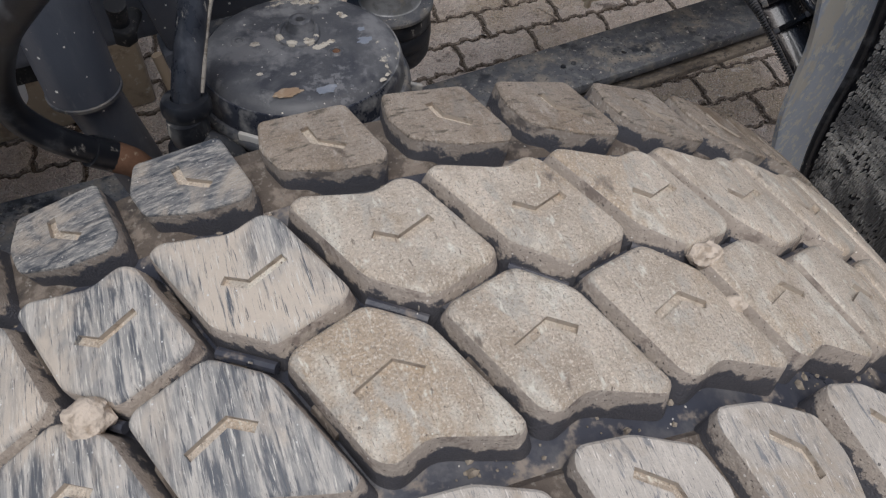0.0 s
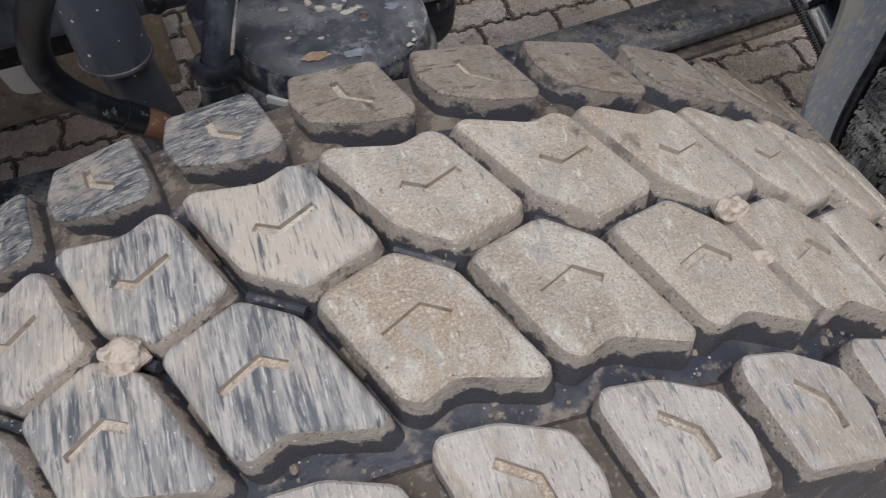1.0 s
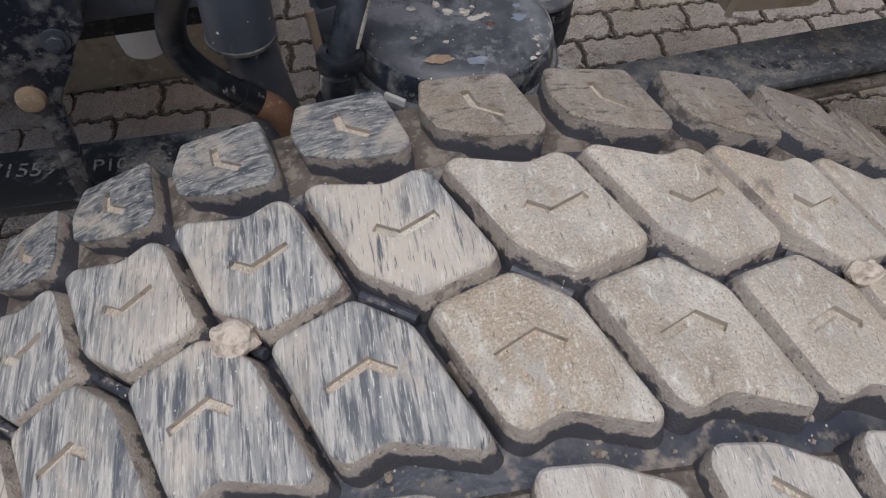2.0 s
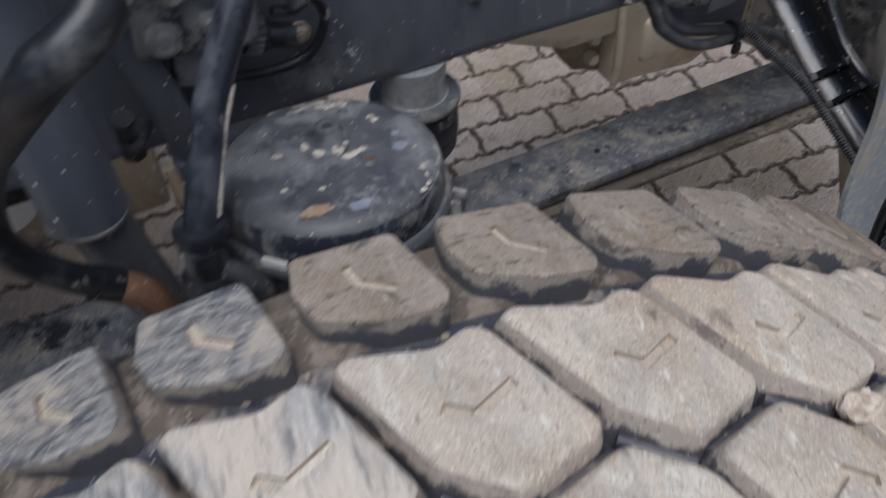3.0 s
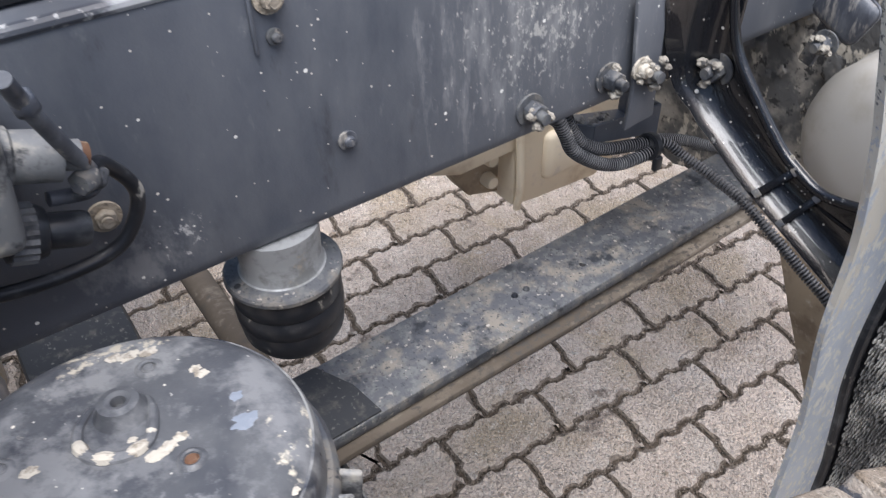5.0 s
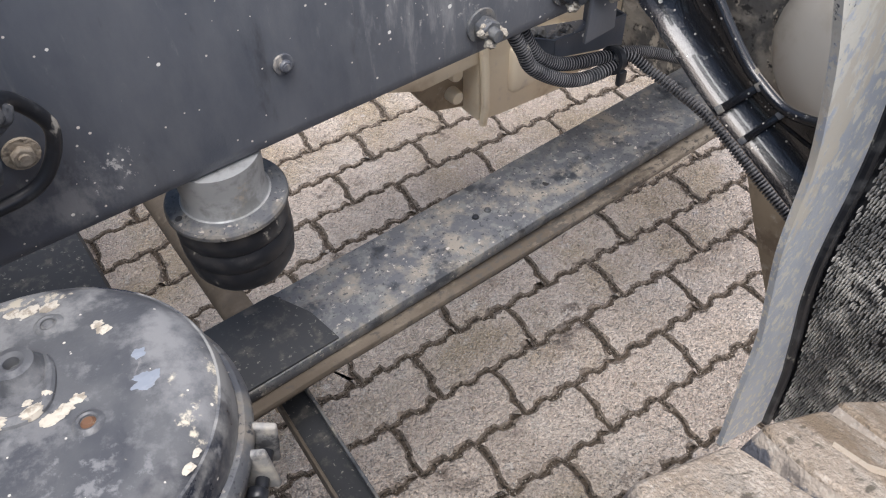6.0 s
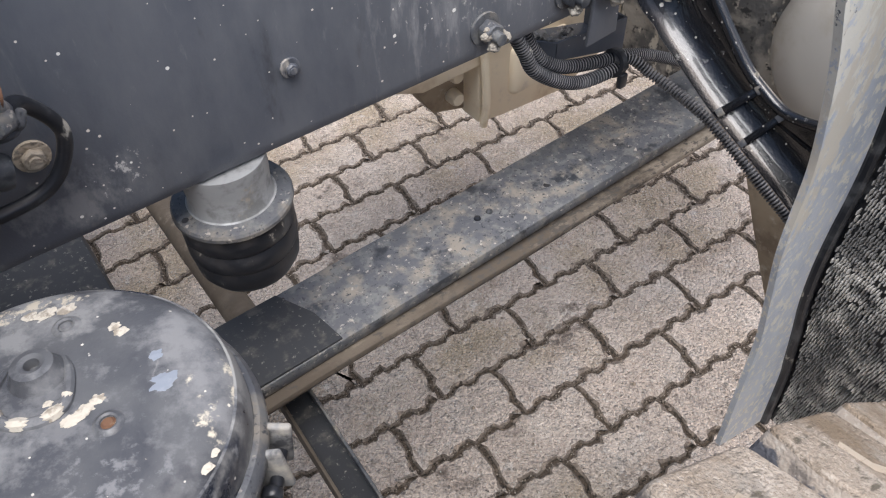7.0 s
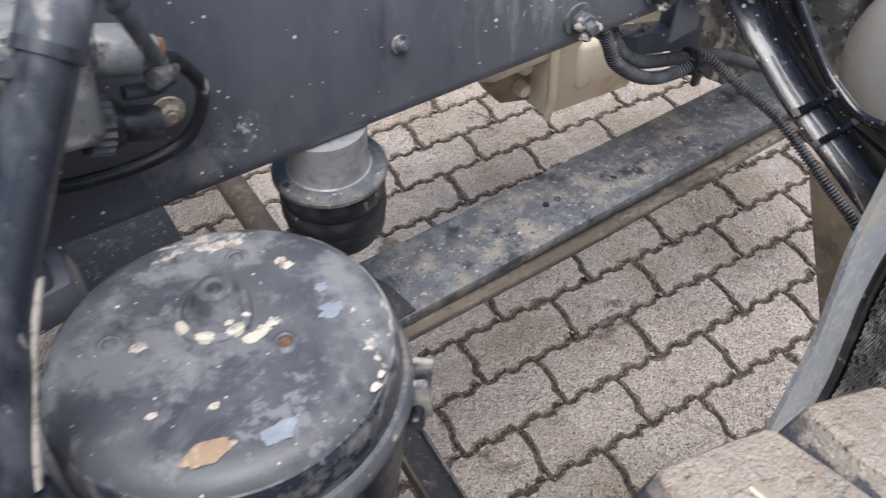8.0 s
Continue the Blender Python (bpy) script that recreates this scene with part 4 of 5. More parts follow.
rod(LUG + Vector((-0.007, -0.0135, -0.006)), LUG + Vector((0.010, 0.0105, -0.006)), 0.0035, None, 12, hx)
hexagon(LUG + Vector((-0.008, -0.0125, -0.006)), (-0.576, -0.818, 0), 0.006, 0.006, hx)
part("clamp_bolt", hx, M_HOSE, chamber)
part("centre_plug", lathe([(0, 0.0035), (0.0030, 0.0035), (0.0036, 0.0085), (0.0060, 0.0095), (0.0095, 0.0085), (0.011, 0.004), (0.0135, 0)], (-0.360, -0.249, 0.9782), sides=24), M_CHAMBER, chamber)


def dome(a, b):
    r = math.hypot(a - C[0], b - C[1])
    return 0.9790 - 0.25 * r * r - 40 * max(0.0, r - 0.060) ** 2.3


ridge = smooth_path([(a, b, dome(a, b)) for a, b in ((-0.371, -0.238), (-0.379, -0.247), (-0.382, -0.257), (-0.379, -0.268), (-0.371, -0.274), (-0.362, -0.276), (-0.354, -0.272), (-0.348, -0.258), (-0.347, -0.246))], 4)
part("ridge", sweep(ridge, lambda r, u: 0.0014 + 0.0018 * math.sin(math.pi * u) ** 0.5, 10), M_CHAMBER, chamber, "curved raised ridge")
part("ridge_mud", sweep([p + Vector((0, 0, 0.0008)) for p in ridge[8:26]], lambda r, u: 0.0027 + 0.0008 * math.sin(u * 19), 8), M_CREAM, chamber, "dried mud on the ridge")
for i, (a, b) in enumerate(((-0.414, -0.250), (-0.343, -0.294), (-0.3405, -0.227))):
    part("port_ring", lathe([(0.0034, 0), (0.0036, 0.0014), (0.0046, 0.0020), (0.0062, 0.0012), (0.0074, 0)], (a, b, dome(a, b) - 0.0004), sides=24), M_CHAMBER, chamber)
    part("port_plug", lathe([(0, 0.0012), (0.0022, 0.0012), (0.0027, 0.0004), (0.0035, 0)], (a, b, dome(a, b)), sides=20), M_RUST if i == 1 else M_CHAMBER, chamber)
rnd = random.Random(5)
for a, b, r in ((-0.403, -0.259, 0.0050), (-0.355, -0.283, 0.0055), (-0.349, -0.281, 0.0052), (-0.343, -0.279, 0.0045), (-0.337, -0.215, 0.005), (-0.346, -0.212, 0.0055), (-0.353, -0.209, 0.004),
                (-0.3205, -0.246, 0.0042), (-0.322, -0.241, 0.0038), (-0.361, -0.268, 0.0026), (-0.41, -0.30, 0.003), (-0.385, -0.31, 0.0028), (-0.318, -0.335, 0.004), (-0.312, -0.33, 0.003)):
    part("mud_patch", lump((a, b, dome(a, b)), r * 0.66, (1.25, 0.9, 0.22), rnd.random() * 9, 0.5, 4), M_CREAM, chamber)
for a, b, r in ((-0.3165, -0.2865, 0.0056), (-0.3135, -0.270, 0.0034), (-0.366, -0.337, 0.0055)):
    part("paint_chip", lump((a, b, dome(a, b) - 0.0002), r, (1.25, 0.85, 0.07), rnd.random() * 9, 0.6, 4), M_CHIP, chamber, "pale blue bare patch")
part("rust_patch", lump((-0.396, -0.330, dome(-0.396, -0.330)), 0.0072, (1.5, 0.72, 0.14), 4, 0.45, 4), M_TAN, chamber, "tan rusty patch")
part("sticker", box((-0.4325, -0.3335, 0.941), (0.020, 0.004, 0.015), (0, 0, -44), 0.001), M_WHITE, chamber, "small white sticker")

# ---------------------------------------------------------------- hoses by the brake chamber
hose = thing("air_hose", (-0.468, -0.315, 0.94), "thick black rubber air hose with pale scuffs beside the brake chamber", "hose")
path = smooth_path([(-0.476, -0.320, 0.94), (-0.4715, -0.312, 0.985), (-0.452, -0.292, 1.030), (-0.434, -0.275, 1.063), (-0.385, -0.240, 1.128), (-0.352, -0.210, 1.166), (-0.326, -0.16, 1.188), (-0.312, -0.08, 1.185), (-0.308, 0.032, 1.16)])
part("hose_body", sweep(path[:34], 0.0114), M_HOSEG, hose)
part("sleeve", sweep(path[32:], lambda run, u: 0.0124 + 0.0024 * min(1, 3 * u)), M_SLEEVE, hose, "dusty grey upper sleeve")
part("hose_clamp", sweep([path[31].lerp(path[32], 0.6), path[32].lerp(path[33], 0.1)], 0.0130), M_HOSEG, hose)
part("clamp_screw", hexagon(path[32] + Vector((-0.018, -0.002, 0.0)), (0.3, -1, 0.2), 0.005, 0.007), M_STEEL, hose)
part("cable_tie", lathe([(0.011, -0.008), (0.0175, -0.007), (0.0195, -0.003), (0.0195, 0.003), (0.0175, 0.007), (0.011, 0.008)], (-0.4725, -0.313, 0.982), (0.1, 0.15, 1), 28), M_HOSE, hose)
part("side_tube", sweep([Vector(p) + Vector((0.0112, -0.003, 0)) for p in path[9:25]], lambda run, u: 0.0022 + 0.0006 * math.sin(9 * u)), M_CREAM, hose, "thin tube caked with pale mud")
part("lower_fitting", lathe([(0, 0.978), (0.015, 0.978), (0.0165, 0.965), (0.0155, 0.955), (0.021, 0.948), (0.022, 0.936), (0.018, 0.930), (0.019, 0.90), (0.014, 0.88), (0, 0.86)], (-0.476, -0.320, 0), sides=20), M_HOSE, hose)
part("fitting_arm", sweep(smooth_path([(-0.474, -0.322, 0.958), (-0.458, -0.334, 0.952), (-0.446, -0.340, 0.935), (-0.444, -0.338, 0.90)]), 0.0085), M_DARK, hose)

hose2 = thing("bent_hose", (-0.535, -0.247, 0.89), "bent black rubber hose with rusty orange end fitting", "hose")
path = smooth_path([(-0.70, 0.01, 1.437), (-0.60, -0.07, 1.385), (-0.487, -0.222, 1.32), (-0.462, -0.330, 1.255), (-0.474, -0.388, 1.198), (-0.512, -0.398, 1.172), (-0.541, -0.356, 1.127), (-0.570, -0.309, 1.075), (-0.595, -0.264, 1.010), (-0.600, -0.250, 0.965), (-0.581, -0.248, 0.928), (-0.549, -0.241, 0.888)])
part("hose_body", sweep(path, lambda run, u: 0.0122), M_HOSE, hose2)
part("hose_clamp", sweep([(-0.562, -0.244, 0.903), (-0.546, -0.2405, 0.885)], 0.0145), M_HOSE, hose2)
part("end_fitting", sweep(smooth_path([(-0.547, -0.2405, 0.886), (-0.530, -0.247, 0.874), (-0.518, -0.25, 0.84)]), lambda r, u: 0.0145 - 0.003 * u), M_RUST, hose2, "rusty orange end fitting")

shock = thing("shock_absorber", (-0.51, -0.195, 0.68), "dark telescopic shock absorber with dust tube", "shock absorber")
part("dust_tube", lathe([(0, 0.28), (0.0315, 0.28), (0.0315, 0.004), (0.0325, 0.0), (0.0300, 0.0), (0.0300, 0.02), (0, 0.02)], (-0.550, -0.195, 0.930), (0.02, 0.0, 1)), M_PAINT, shock)
part("body_tube", lathe([(0, 0), (0.025, 0), (0.025, -0.25), (0.021, -0.26), (0, -0.26)], (-0.550, -0.195, 0.944), (-0.14, 0.0, 1)), M_PAINT, shock)
part("weld_collar", lathe([(0.0315, 0.003), (0.0330, 0.002), (0.0330, -0.001), (0.0300, -0.002)], (-0.550, -0.195, 0.930), (0.02, 0.0, 1)), M_STEEL, shock, "worn lower rim")
strut = thing("support_strut", (-0.45, -0.06, 0.84), "dark painted steel support strut", "strut")
part("bar", box((-0.472, -0.06, 0.97), (0.034, 0.03, 0.28), (0, -10, 0), 0.005), M_PAINT, strut)
part("foot", box((-0.448, -0.055, 0.842), (0.055, 0.05, 0.035), (0, -10, 0), 0.008), M_PAINT, strut)
stick = thing("thin_rod", (-0.47, -0.14, 0.70), "thin brown dusty rod", "rod")
part("rod_body", rod((-0.482, -0.123, 0.892), (-0.466, -0.150, 0.72), 0.0055, 0.005, 12), M_BROWN, stick)
knob = thing("pipe_fitting", (-0.504, -0.11, 0.93), "grimy dark steel pipe fitting", "fitting")
part("nut", hexagon((-0.504, -0.118, 0.915), (0.1, -0.3, 1), 0.012, 0.02), M_DARK, knob)
part("neck", rod((-0.504, -0.118, 0.93), (-0.502, -0.127, 0.96), 0.008, 0.010), M_DARK, knob)
part("stem", rod((-0.504, -0.118, 0.916), (-0.49, -0.06, 0.90), 0.008), M_DARK, knob)

# ---------------------------------------------------------------- valve block
valve = thing("valve_block", (-0.41, -0.04, 0.94), "grimy cast aluminium air valve block bolted to the rail", "valve")
part("body", box((-0.415, -0.042, 1.010), (0.11, 0.08, 0.085), (0, 8, 0), 0.010, 3), M_ALU, valve)
part("shoulder", box((-0.395, -0.040, 1.040), (0.05, 0.05, 0.03), (0, 8, 0), 0.012, 3), M_ALU, valve)
part("foot", box((-0.432, -0.045, 0.953), (0.03, 0.05, 0.045), (0, 8, 0), 0.006), M_ALU, valve)
for a, z, r in ((-0.43, 1.035, 0.013), (-0.448, 0.995, 0.016), (-0.405, 1.0, 0.011), (-0.40, 1.035, 0.016)):
    part("boss", lathe([(0, 0.014), (r * 0.55, 0.014), (r * 0.6, 0.008), (r, 0.007), (r * 1.05, 0)], (a, -0.082, z), OUT, 20), M_ALU, valve)
part("port", lathe([(0, 0.045), (0.010, 0.045), (0.010, 0.034), (0.0165, 0.033), (0.0165, 0.006), (0.019, 0.004), (0.019, -0.01)], (-0.361, -0.055, 1.016), (1, 0.0, -0.35), 24), M_ALU, valve, "pale valve port")
part("port_cap", lathe([(0, 0.05), (0.008, 0.05), (0.009, 0.044), (0.009, 0.03)], (-0.361, -0.055, 1.016), (1, 0.0, -0.35), 18), M_RUST, valve)
part("plug_cap", lathe([(0, 0.054), (0.011, 0.054), (0.0125, 0.050), (0.0125, 0.028), (0.016, 0.027), (0.0185, 0.022), (0.0185, 0.003), (0.013, 0)], (-0.380, -0.050, 0.962), (1, 0.0, -0.35), 18), M_HOSE, valve, "black knurled plug")
turn_axis = Vector((1, 0, -0.35)).normalized()
rise = turn_axis.cross(Vector((0, 1, 0)))
ribs = [((0.0205 if k % 2 else 0.0190) * math.cos(k * math.pi / 20), (0.0205 if k % 2 else 0.0190) * math.sin(k * math.pi / 20)) for k in range(40)]
part("knurled_collar", prism(ribs, lambda u, v, d: Vector((-0.380, -0.050, 0.962)) + turn_axis * (0.005 + d) + Vector((0, 1, 0)) * u + rise * v, 0.015), M_CONDUIT, valve, "dusty knurled plastic collar")
jar = thing("fluid_jar", (-0.462, -0.10, 1.078), "grimy white plastic fluid jar", "jar")
part("jar_body", lathe([(0, 0.058), (0.014, 0.057), (0.022, 0.051), (0.026, 0.040), (0.026, 0.004), (0.023, 0.0), (0, 0.0)], (-0.462, -0.10, 1.078), (-0.25, 0, 1), 32), M_JUG, jar)
part("jar_bracket", rod((-0.462, -0.10, 1.083), (-0.440, -0.03, 1.03), 0.008), M_STEEL, jar)
cable = thing("air_line", (-0.35, -0.03, 0.90), "shiny black plastic air line looping on the rail", "air line")
loop = smooth_path([(-0.322, -0.06, 0.985), (-0.306, -0.036, 0.979), (-0.289, -0.026, 0.941), (-0.309, -0.024, 0.904), (-0.348, -0.028, 0.898), (-0.40, -0.04, 0.912), (-0.435, -0.05, 0.935)])
part("line_body", sweep(loop, 0.0055), M_HOSE, cable)
part("end_nut", hexagon((-0.326, -0.064, 0.986), (1, 0.9, -0.2), 0.009, 0.014), M_STEEL, cable, "dusty steel end nut")
elbow = thing("pipe_elbow", (-0.32, -0.05, 0.97), "dusty grey metal pipe elbow", "pipe")
part("pipe", sweep(smooth_path([(-0.345, -0.12, 1.09), (-0.338, -0.104, 1.063), (-0.326, -0.075, 1.02), (-0.314, -0.045, 0.979), (-0.320, -0.045, 0.968), (-0.345, -0.05, 0.975)]), 0.0052), M_SLEEVE, elbow)
part("nut", hexagon((-0.338, -0.104, 1.063), (-0.2, -0.4, 1), 0.0078, 0.012), M_PAINT, elbow)
part("joint", lump((-0.314, -0.046, 0.977), 0.0088, (1, 1, 1), 2, 0.2), M_STEEL, elbow)

# ---------------------------------------------------------------- wiring and bracket
def conduit(name_label, pts, r, group="corrugated conduits"):
    ob = thing("corrugated_conduit", pts[-1], name_label, "conduit", group)
    path = smooth_path(pts, 10)
    dense, run, want = [], 0.0, 0.0
    for p, q in zip(path, path[1:]):
        d = (q - p).length
        while want <= run + d:
            dense.append(p.lerp(q, (want - run) / d))
            want += 0.0009
        run += d
    ring = iter(range(len(dense) + 1))
    body = part("conduit_body", sweep(dense, lambda run, u: r + (0.0008 if next(ring) % 5 < 3 else -0.0016), 12), M_CONDUIT, ob)
    body.data.materials.append(M_HOSE)
    for f in body.data.polygons:
        f.material_index = 0 if (f.index // 12) % 5 < 3 else 1
    return ob


conduit("ribbed black wiring conduit hanging under the rail", [(0.156, 0.012, 0.8225), (0.162, 0.012, 0.811), (0.171, 0.012, 0.795), (0.187, 0.012, 0.766), (0.230, 0.012, 0.732), (0.269, 0.012, 0.715), (0.312, 0.010, 0.712), (0.336, 0.008, 0.716)], 0.0078)
conduit("ribbed black wiring conduit hanging under the rail", [(0.174, 0.022, 0.8225), (0.181, 0.022, 0.805), (0.193, 0.022, 0.784), (0.212, 0.022, 0.761), (0.245, 0.022, 0.741), (0.294, 0.020, 0.728), (0.344, 0.018, 0.718)], 0.0078)
conduit("ribbed black wiring conduit running to the mudguard bracket", [(0.322, 0.006, 0.730), (0.338, -0.003, 0.725), (0.350, -0.023, 0.711), (0.358, -0.055, 0.701), (0.362, -0.108, 0.688), (0.366, -0.163, 0.661), (0.372, -0.199, 0.637), (0.380, -0.239, 0.611), (0.392, -0.27, 0.58)], 0.0064)
conduit("ribbed black wiring conduit passing behind the bracket", [(0.322, 0.012, 0.730), (0.337, 0.012, 0.725), (0.387, 0.012, 0.704), (0.457, 0.010, 0.666), (0.52, 0.010, 0.63)], 0.0070)
tie = thing("cable_tie", (0.319, 0.008, 0.71), "black cable tie bundling conduits", "cable tie")
part("band", lathe([(0.013, -0.005), (0.018, -0.004), (0.018, 0.004), (0.013, 0.005)], (0.319, 0.010, 0.722), (1, 0.0, -0.2), 16), M_HOSE, tie)
part("tail", box((0.319, -0.006, 0.705), (0.012, 0.008, 0.02), bevel=0.002), M_HOSE, tie)
tray = thing("wiring_bracket", (0.24, 0.02, 0.77), "dark painted steel wiring bracket under the rail", "bracket")
def tray_floor(a, b, d):
    return Vector((a, b, 0.743 - 0.245 * (a - 0.243) + d))


def tray_wall(a, b, d):
    return tray_floor(a, b, d * (0.024 + 0.155 * (a - 0.24)))


bm = prism(round_corners([(0.241, 0.035), (0.360, 0.035), (0.360, 0.105), (0.224, 0.105), (0.224, 0.052)], 0.006), tray_floor, 0.003)
for p, q in (((0.242, 0.036), (0.359, 0.036)), ((0.225, 0.052), (0.242, 0.036)), ((0.225, 0.104), (0.225, 0.052)), ((0.359, 0.036), (0.359, 0.104))):
    p, q = Vector(p), Vector(q)
    n2 = Vector((-(q - p).y, (q - p).x)).normalized() * 0.0016
    prism([(v.x, v.y) for v in (p + n2, q + n2, q - n2, p - n2)], tray_wall, 1.0, 0.0, bm)
part("tray", bm, M_PAINT, tray)
part("tab", prism([(0.232, 0.946), (0.279, 0.946), (0.286, 0.790), (0.241, 0.786), (0.245, 0.836)], lambda a, z, d: Vector((a, -0.012 + d, z)), 0.005, 0.001), M_PAINT, tray, "upright mounting tab")
stud(tray, (0.250, -0.0125, 0.862), OUT, 0.009, 0.016, M_CREAM, "mud-caked bolt", 0.006, 54)
rnd = random.Random(64)
clods = bmesh.new()
for i in range(16):
    a = rnd.uniform(0.23, 0.34)
    lump(tray_floor(a, rnd.uniform(0.050, 0.095), 0.005), rnd.uniform(0.005, 0.010), (1.2, 1.1, 0.6), i, 0.5, 2, clods)
part("mud_fill", clods, M_CLOD, tray, "dried mud lying in the tray")

arm = thing("mudguard_bracket", (0.34, -0.05, 0.70), "glossy black pressed steel mudguard bracket", "bracket")
lower = [(-0.012, 0.97), (-0.012, 0.93), (-0.012, 0.882), (-0.020, 0.830), (-0.050, 0.798), (-0.086, 0.776), (-0.135, 0.747), (-0.204, 0.715), (-0.285, 0.677)]
upper = [(-0.285, 0.790), (-0.245, 0.773), (-0.205, 0.767), (-0.170, 0.780), (-0.143, 0.797), (-0.102, 0.836), (-0.066, 0.877), (-0.049, 0.927), (-0.040, 0.97)]
low_s = [(p.x, p.y) for p in smooth_path([(b, z, 0) for b, z in lower], 5)]
up_s = [(p.x, p.y) for p in smooth_path([(b, z, 0) for b, z in upper], 5)]
part("web", prism(low_s + up_s, lambda b, z, d: Vector((0.345 + d, b, z)), 0.005), M_BLACK, arm)
bm = bmesh.new()
rows = []
for i, (b, z) in enumerate(low_s):
    (b0, z0), (b1, z1) = low_s[max(i - 1, 0)], low_s[min(i + 1, len(low_s) - 1)]
    along = Vector((b1 - b0, z1 - z0)).normalized()
    inward = Vector((along.y, -along.x))
    edge = 0.311 - 0.036 * min(1.0, max(0.0, (z - 0.805) / 0.125)) ** 0.8
    fillet = [(edge, -0.002), (edge - 0.002, 0.001)] + [(edge + (0.345 - edge) * math.sin(t), 0.001 + 0.045 * (1 - math.cos(t))) for t in [k * math.pi / 14 for k in range(8)]] + [(0.348, 0.047), (0.348, -0.002)]
    rows.append([bm.verts.new((x, b + inward.x * k, z + inward.y * k)) for x, k in fillet])
for p, q in zip(rows, rows[1:]):
    for k in range(len(p)):
        bm.faces.new((p[k], p[(k + 1) % len(p)], q[(k + 1) % len(p)], q[k]))
part("rolled_edge", bm, M_BLACK, arm, "curved glossy rolled edge")
part("edge_flange", sweep([(0.340, b, z) for b, z in up_s], 0.0058, 12), M_BLACK, arm)
mid = [((a[0] + b[0]) / 2, (a[1] + b[1]) / 2) for a, b in zip(low_s[::2], up_s[::-1][::2])]
part("centre_rib", sweep([(0.345, b, z) for b, z in mid[4:]], 0.003, 8), M_BLACK, arm)
stud(arm, (0.345, -0.046, 0.846), (-1, 0, 0), 0.013, 0.026, M_STEEL, "mud-caked stud bolt", 0.008, 34)
def strap(p, q, wide):
    p, q = Vector(p), Vector(q)
    along = (q - p).normalized()
    face = along.cross(Vector((0, along.z, -along.y))).normalized()
    face = face if face.x < 0 else -face
    across = along.cross(face)
    run = (q - p).length
    part("strap", prism([(0, -wide), (run, -wide), (run, wide), (0, wide)], lambda u, v, d: p + along * u + across * v + face * d, 0.002, 0.0006), M_BLACK, arm, "black strap")
    for e in (0.004, run - 0.004):
        part("strap_end", prism([(e - 0.004, -wide * 1.1), (e + 0.004, -wide * 1.1), (e + 0.004, wide * 1.1), (e - 0.004, wide * 1.1)], lambda u, v, d: p + along * u + across * v + face * d, 0.004, 0.0008), M_STEEL, arm, "dull steel buckle")


strap((0.314, -0.147, 0.742), (0.340, -0.175, 0.781), 0.0042)
strap((0.314, -0.184, 0.722), (0.340, -0.207, 0.764), 0.0036)
part("mud_chip", lump((0.340, -0.163, 0.783), 0.006, (0.3, 0.6, 1.6), 3, 0.6), M_CREAM, arm)
clip = thing("pipe_clamp", (0.50, -0.08, 0.85), "blue-grey steel pipe clamp with mud-caked bolt", "clamp")
part("clamp_body", box((0.505, -0.085, 0.885), (0.02, 0.07, 0.06), (25, 0, 0), 0.012, 3), M_SLEEVE, clip)
part("clamp_leg", box((0.515, -0.062, 0.845), (0.01, 0.02, 0.09), (15, 0, 0), 0.003), M_STEEL, clip)
stud(clip, (0.495, -0.080, 0.845), (-1, 0, 0), 0.011, 0.026, M_STEEL, "mud-caked stud bolt", 0.009, 44)

# ---------------------------------------------------------------- mudguard
FLAT = Matrix.Identity(4)
guard = thing("mudguard", (0.30, -0.53, 0.22), "worn grey truck mudguard with black spray mat inside", "mudguard", base=FLAT)
inner = smooth_path([(0.09, 0, 1.22), (0.150, 0, 1.10), (0.190, 0, 1.015), (0.205, 0, 0.98), (0.226, 0, 0.93), (0.245, 0, 0.87), (0.262, 0, 0.80), (0.268, 0, 0.72), (0.275, 0, 0.67), (0.292, 0, 0.60), (0.315, 0, 0.50), (0.325, 0, 0.40), (0.342, 0, 0.22)], 5)
outer = smooth_path([(0.19, 0, 1.22), (0.255, 0, 1.07), (0.295, 0, 0.98), (0.325, 0, 0.90), (0.345, 0, 0.80), (0.350, 0, 0.73), (0.349, 0, 0.68), (0.352, 0, 0.62), (0.364, 0, 0.55), (0.384, 0, 0.48), (0.405, 0, 0.40), (0.420, 0, 0.34), (0.44, 0, 0.20)], 5)
bm = bmesh.new()
ring = [[bm.verts.new((p.x, -0.522 + dy, p.z)) for p in line] for line, dy in ((inner, 0.004), (inner, -0.004), (outer, -0.004), (outer, 0.006))]
for i in range(len(inner) - 1):
    for a, b in ((0, 1), (1, 2), (2, 3), (3, 0)):
        bm.faces.new((ring[a][i], ring[b][i], ring[b][i + 1], ring[a][i + 1]))
part("lip", bm, M_GUARD, guard, "pale worn grey mudguard lip")
bm = bmesh.new()
wide = [-0.522 - 0.045 * i for i in range(12)]
sk = [[bm.verts.new((p.x + off, y, p.z)) for y in wide] for off in (0.014, 0.020) for p in outer]
n = len(outer)
for base in (0, n):
    for i in range(n - 1):
        for j in range(len(wide) - 1):
            bm.faces.new((sk[base + i][j], sk[base + i][j + 1], sk[base + i + 1][j + 1], sk[base + i + 1][j]))
part("shell", bm, M_HOSE, guard, "black plastic mudguard shell")
part("edge_bead", sweep([Vector((p.x + 0.004, -0.528, p.z)) for p in outer], 0.0075, 10), M_HOSE, guard, "black rubber edge bead")
rnd = random.Random(11)
vs, fs = [], []
run, row = 0.0, 0
fine = smooth_path(outer, 6)
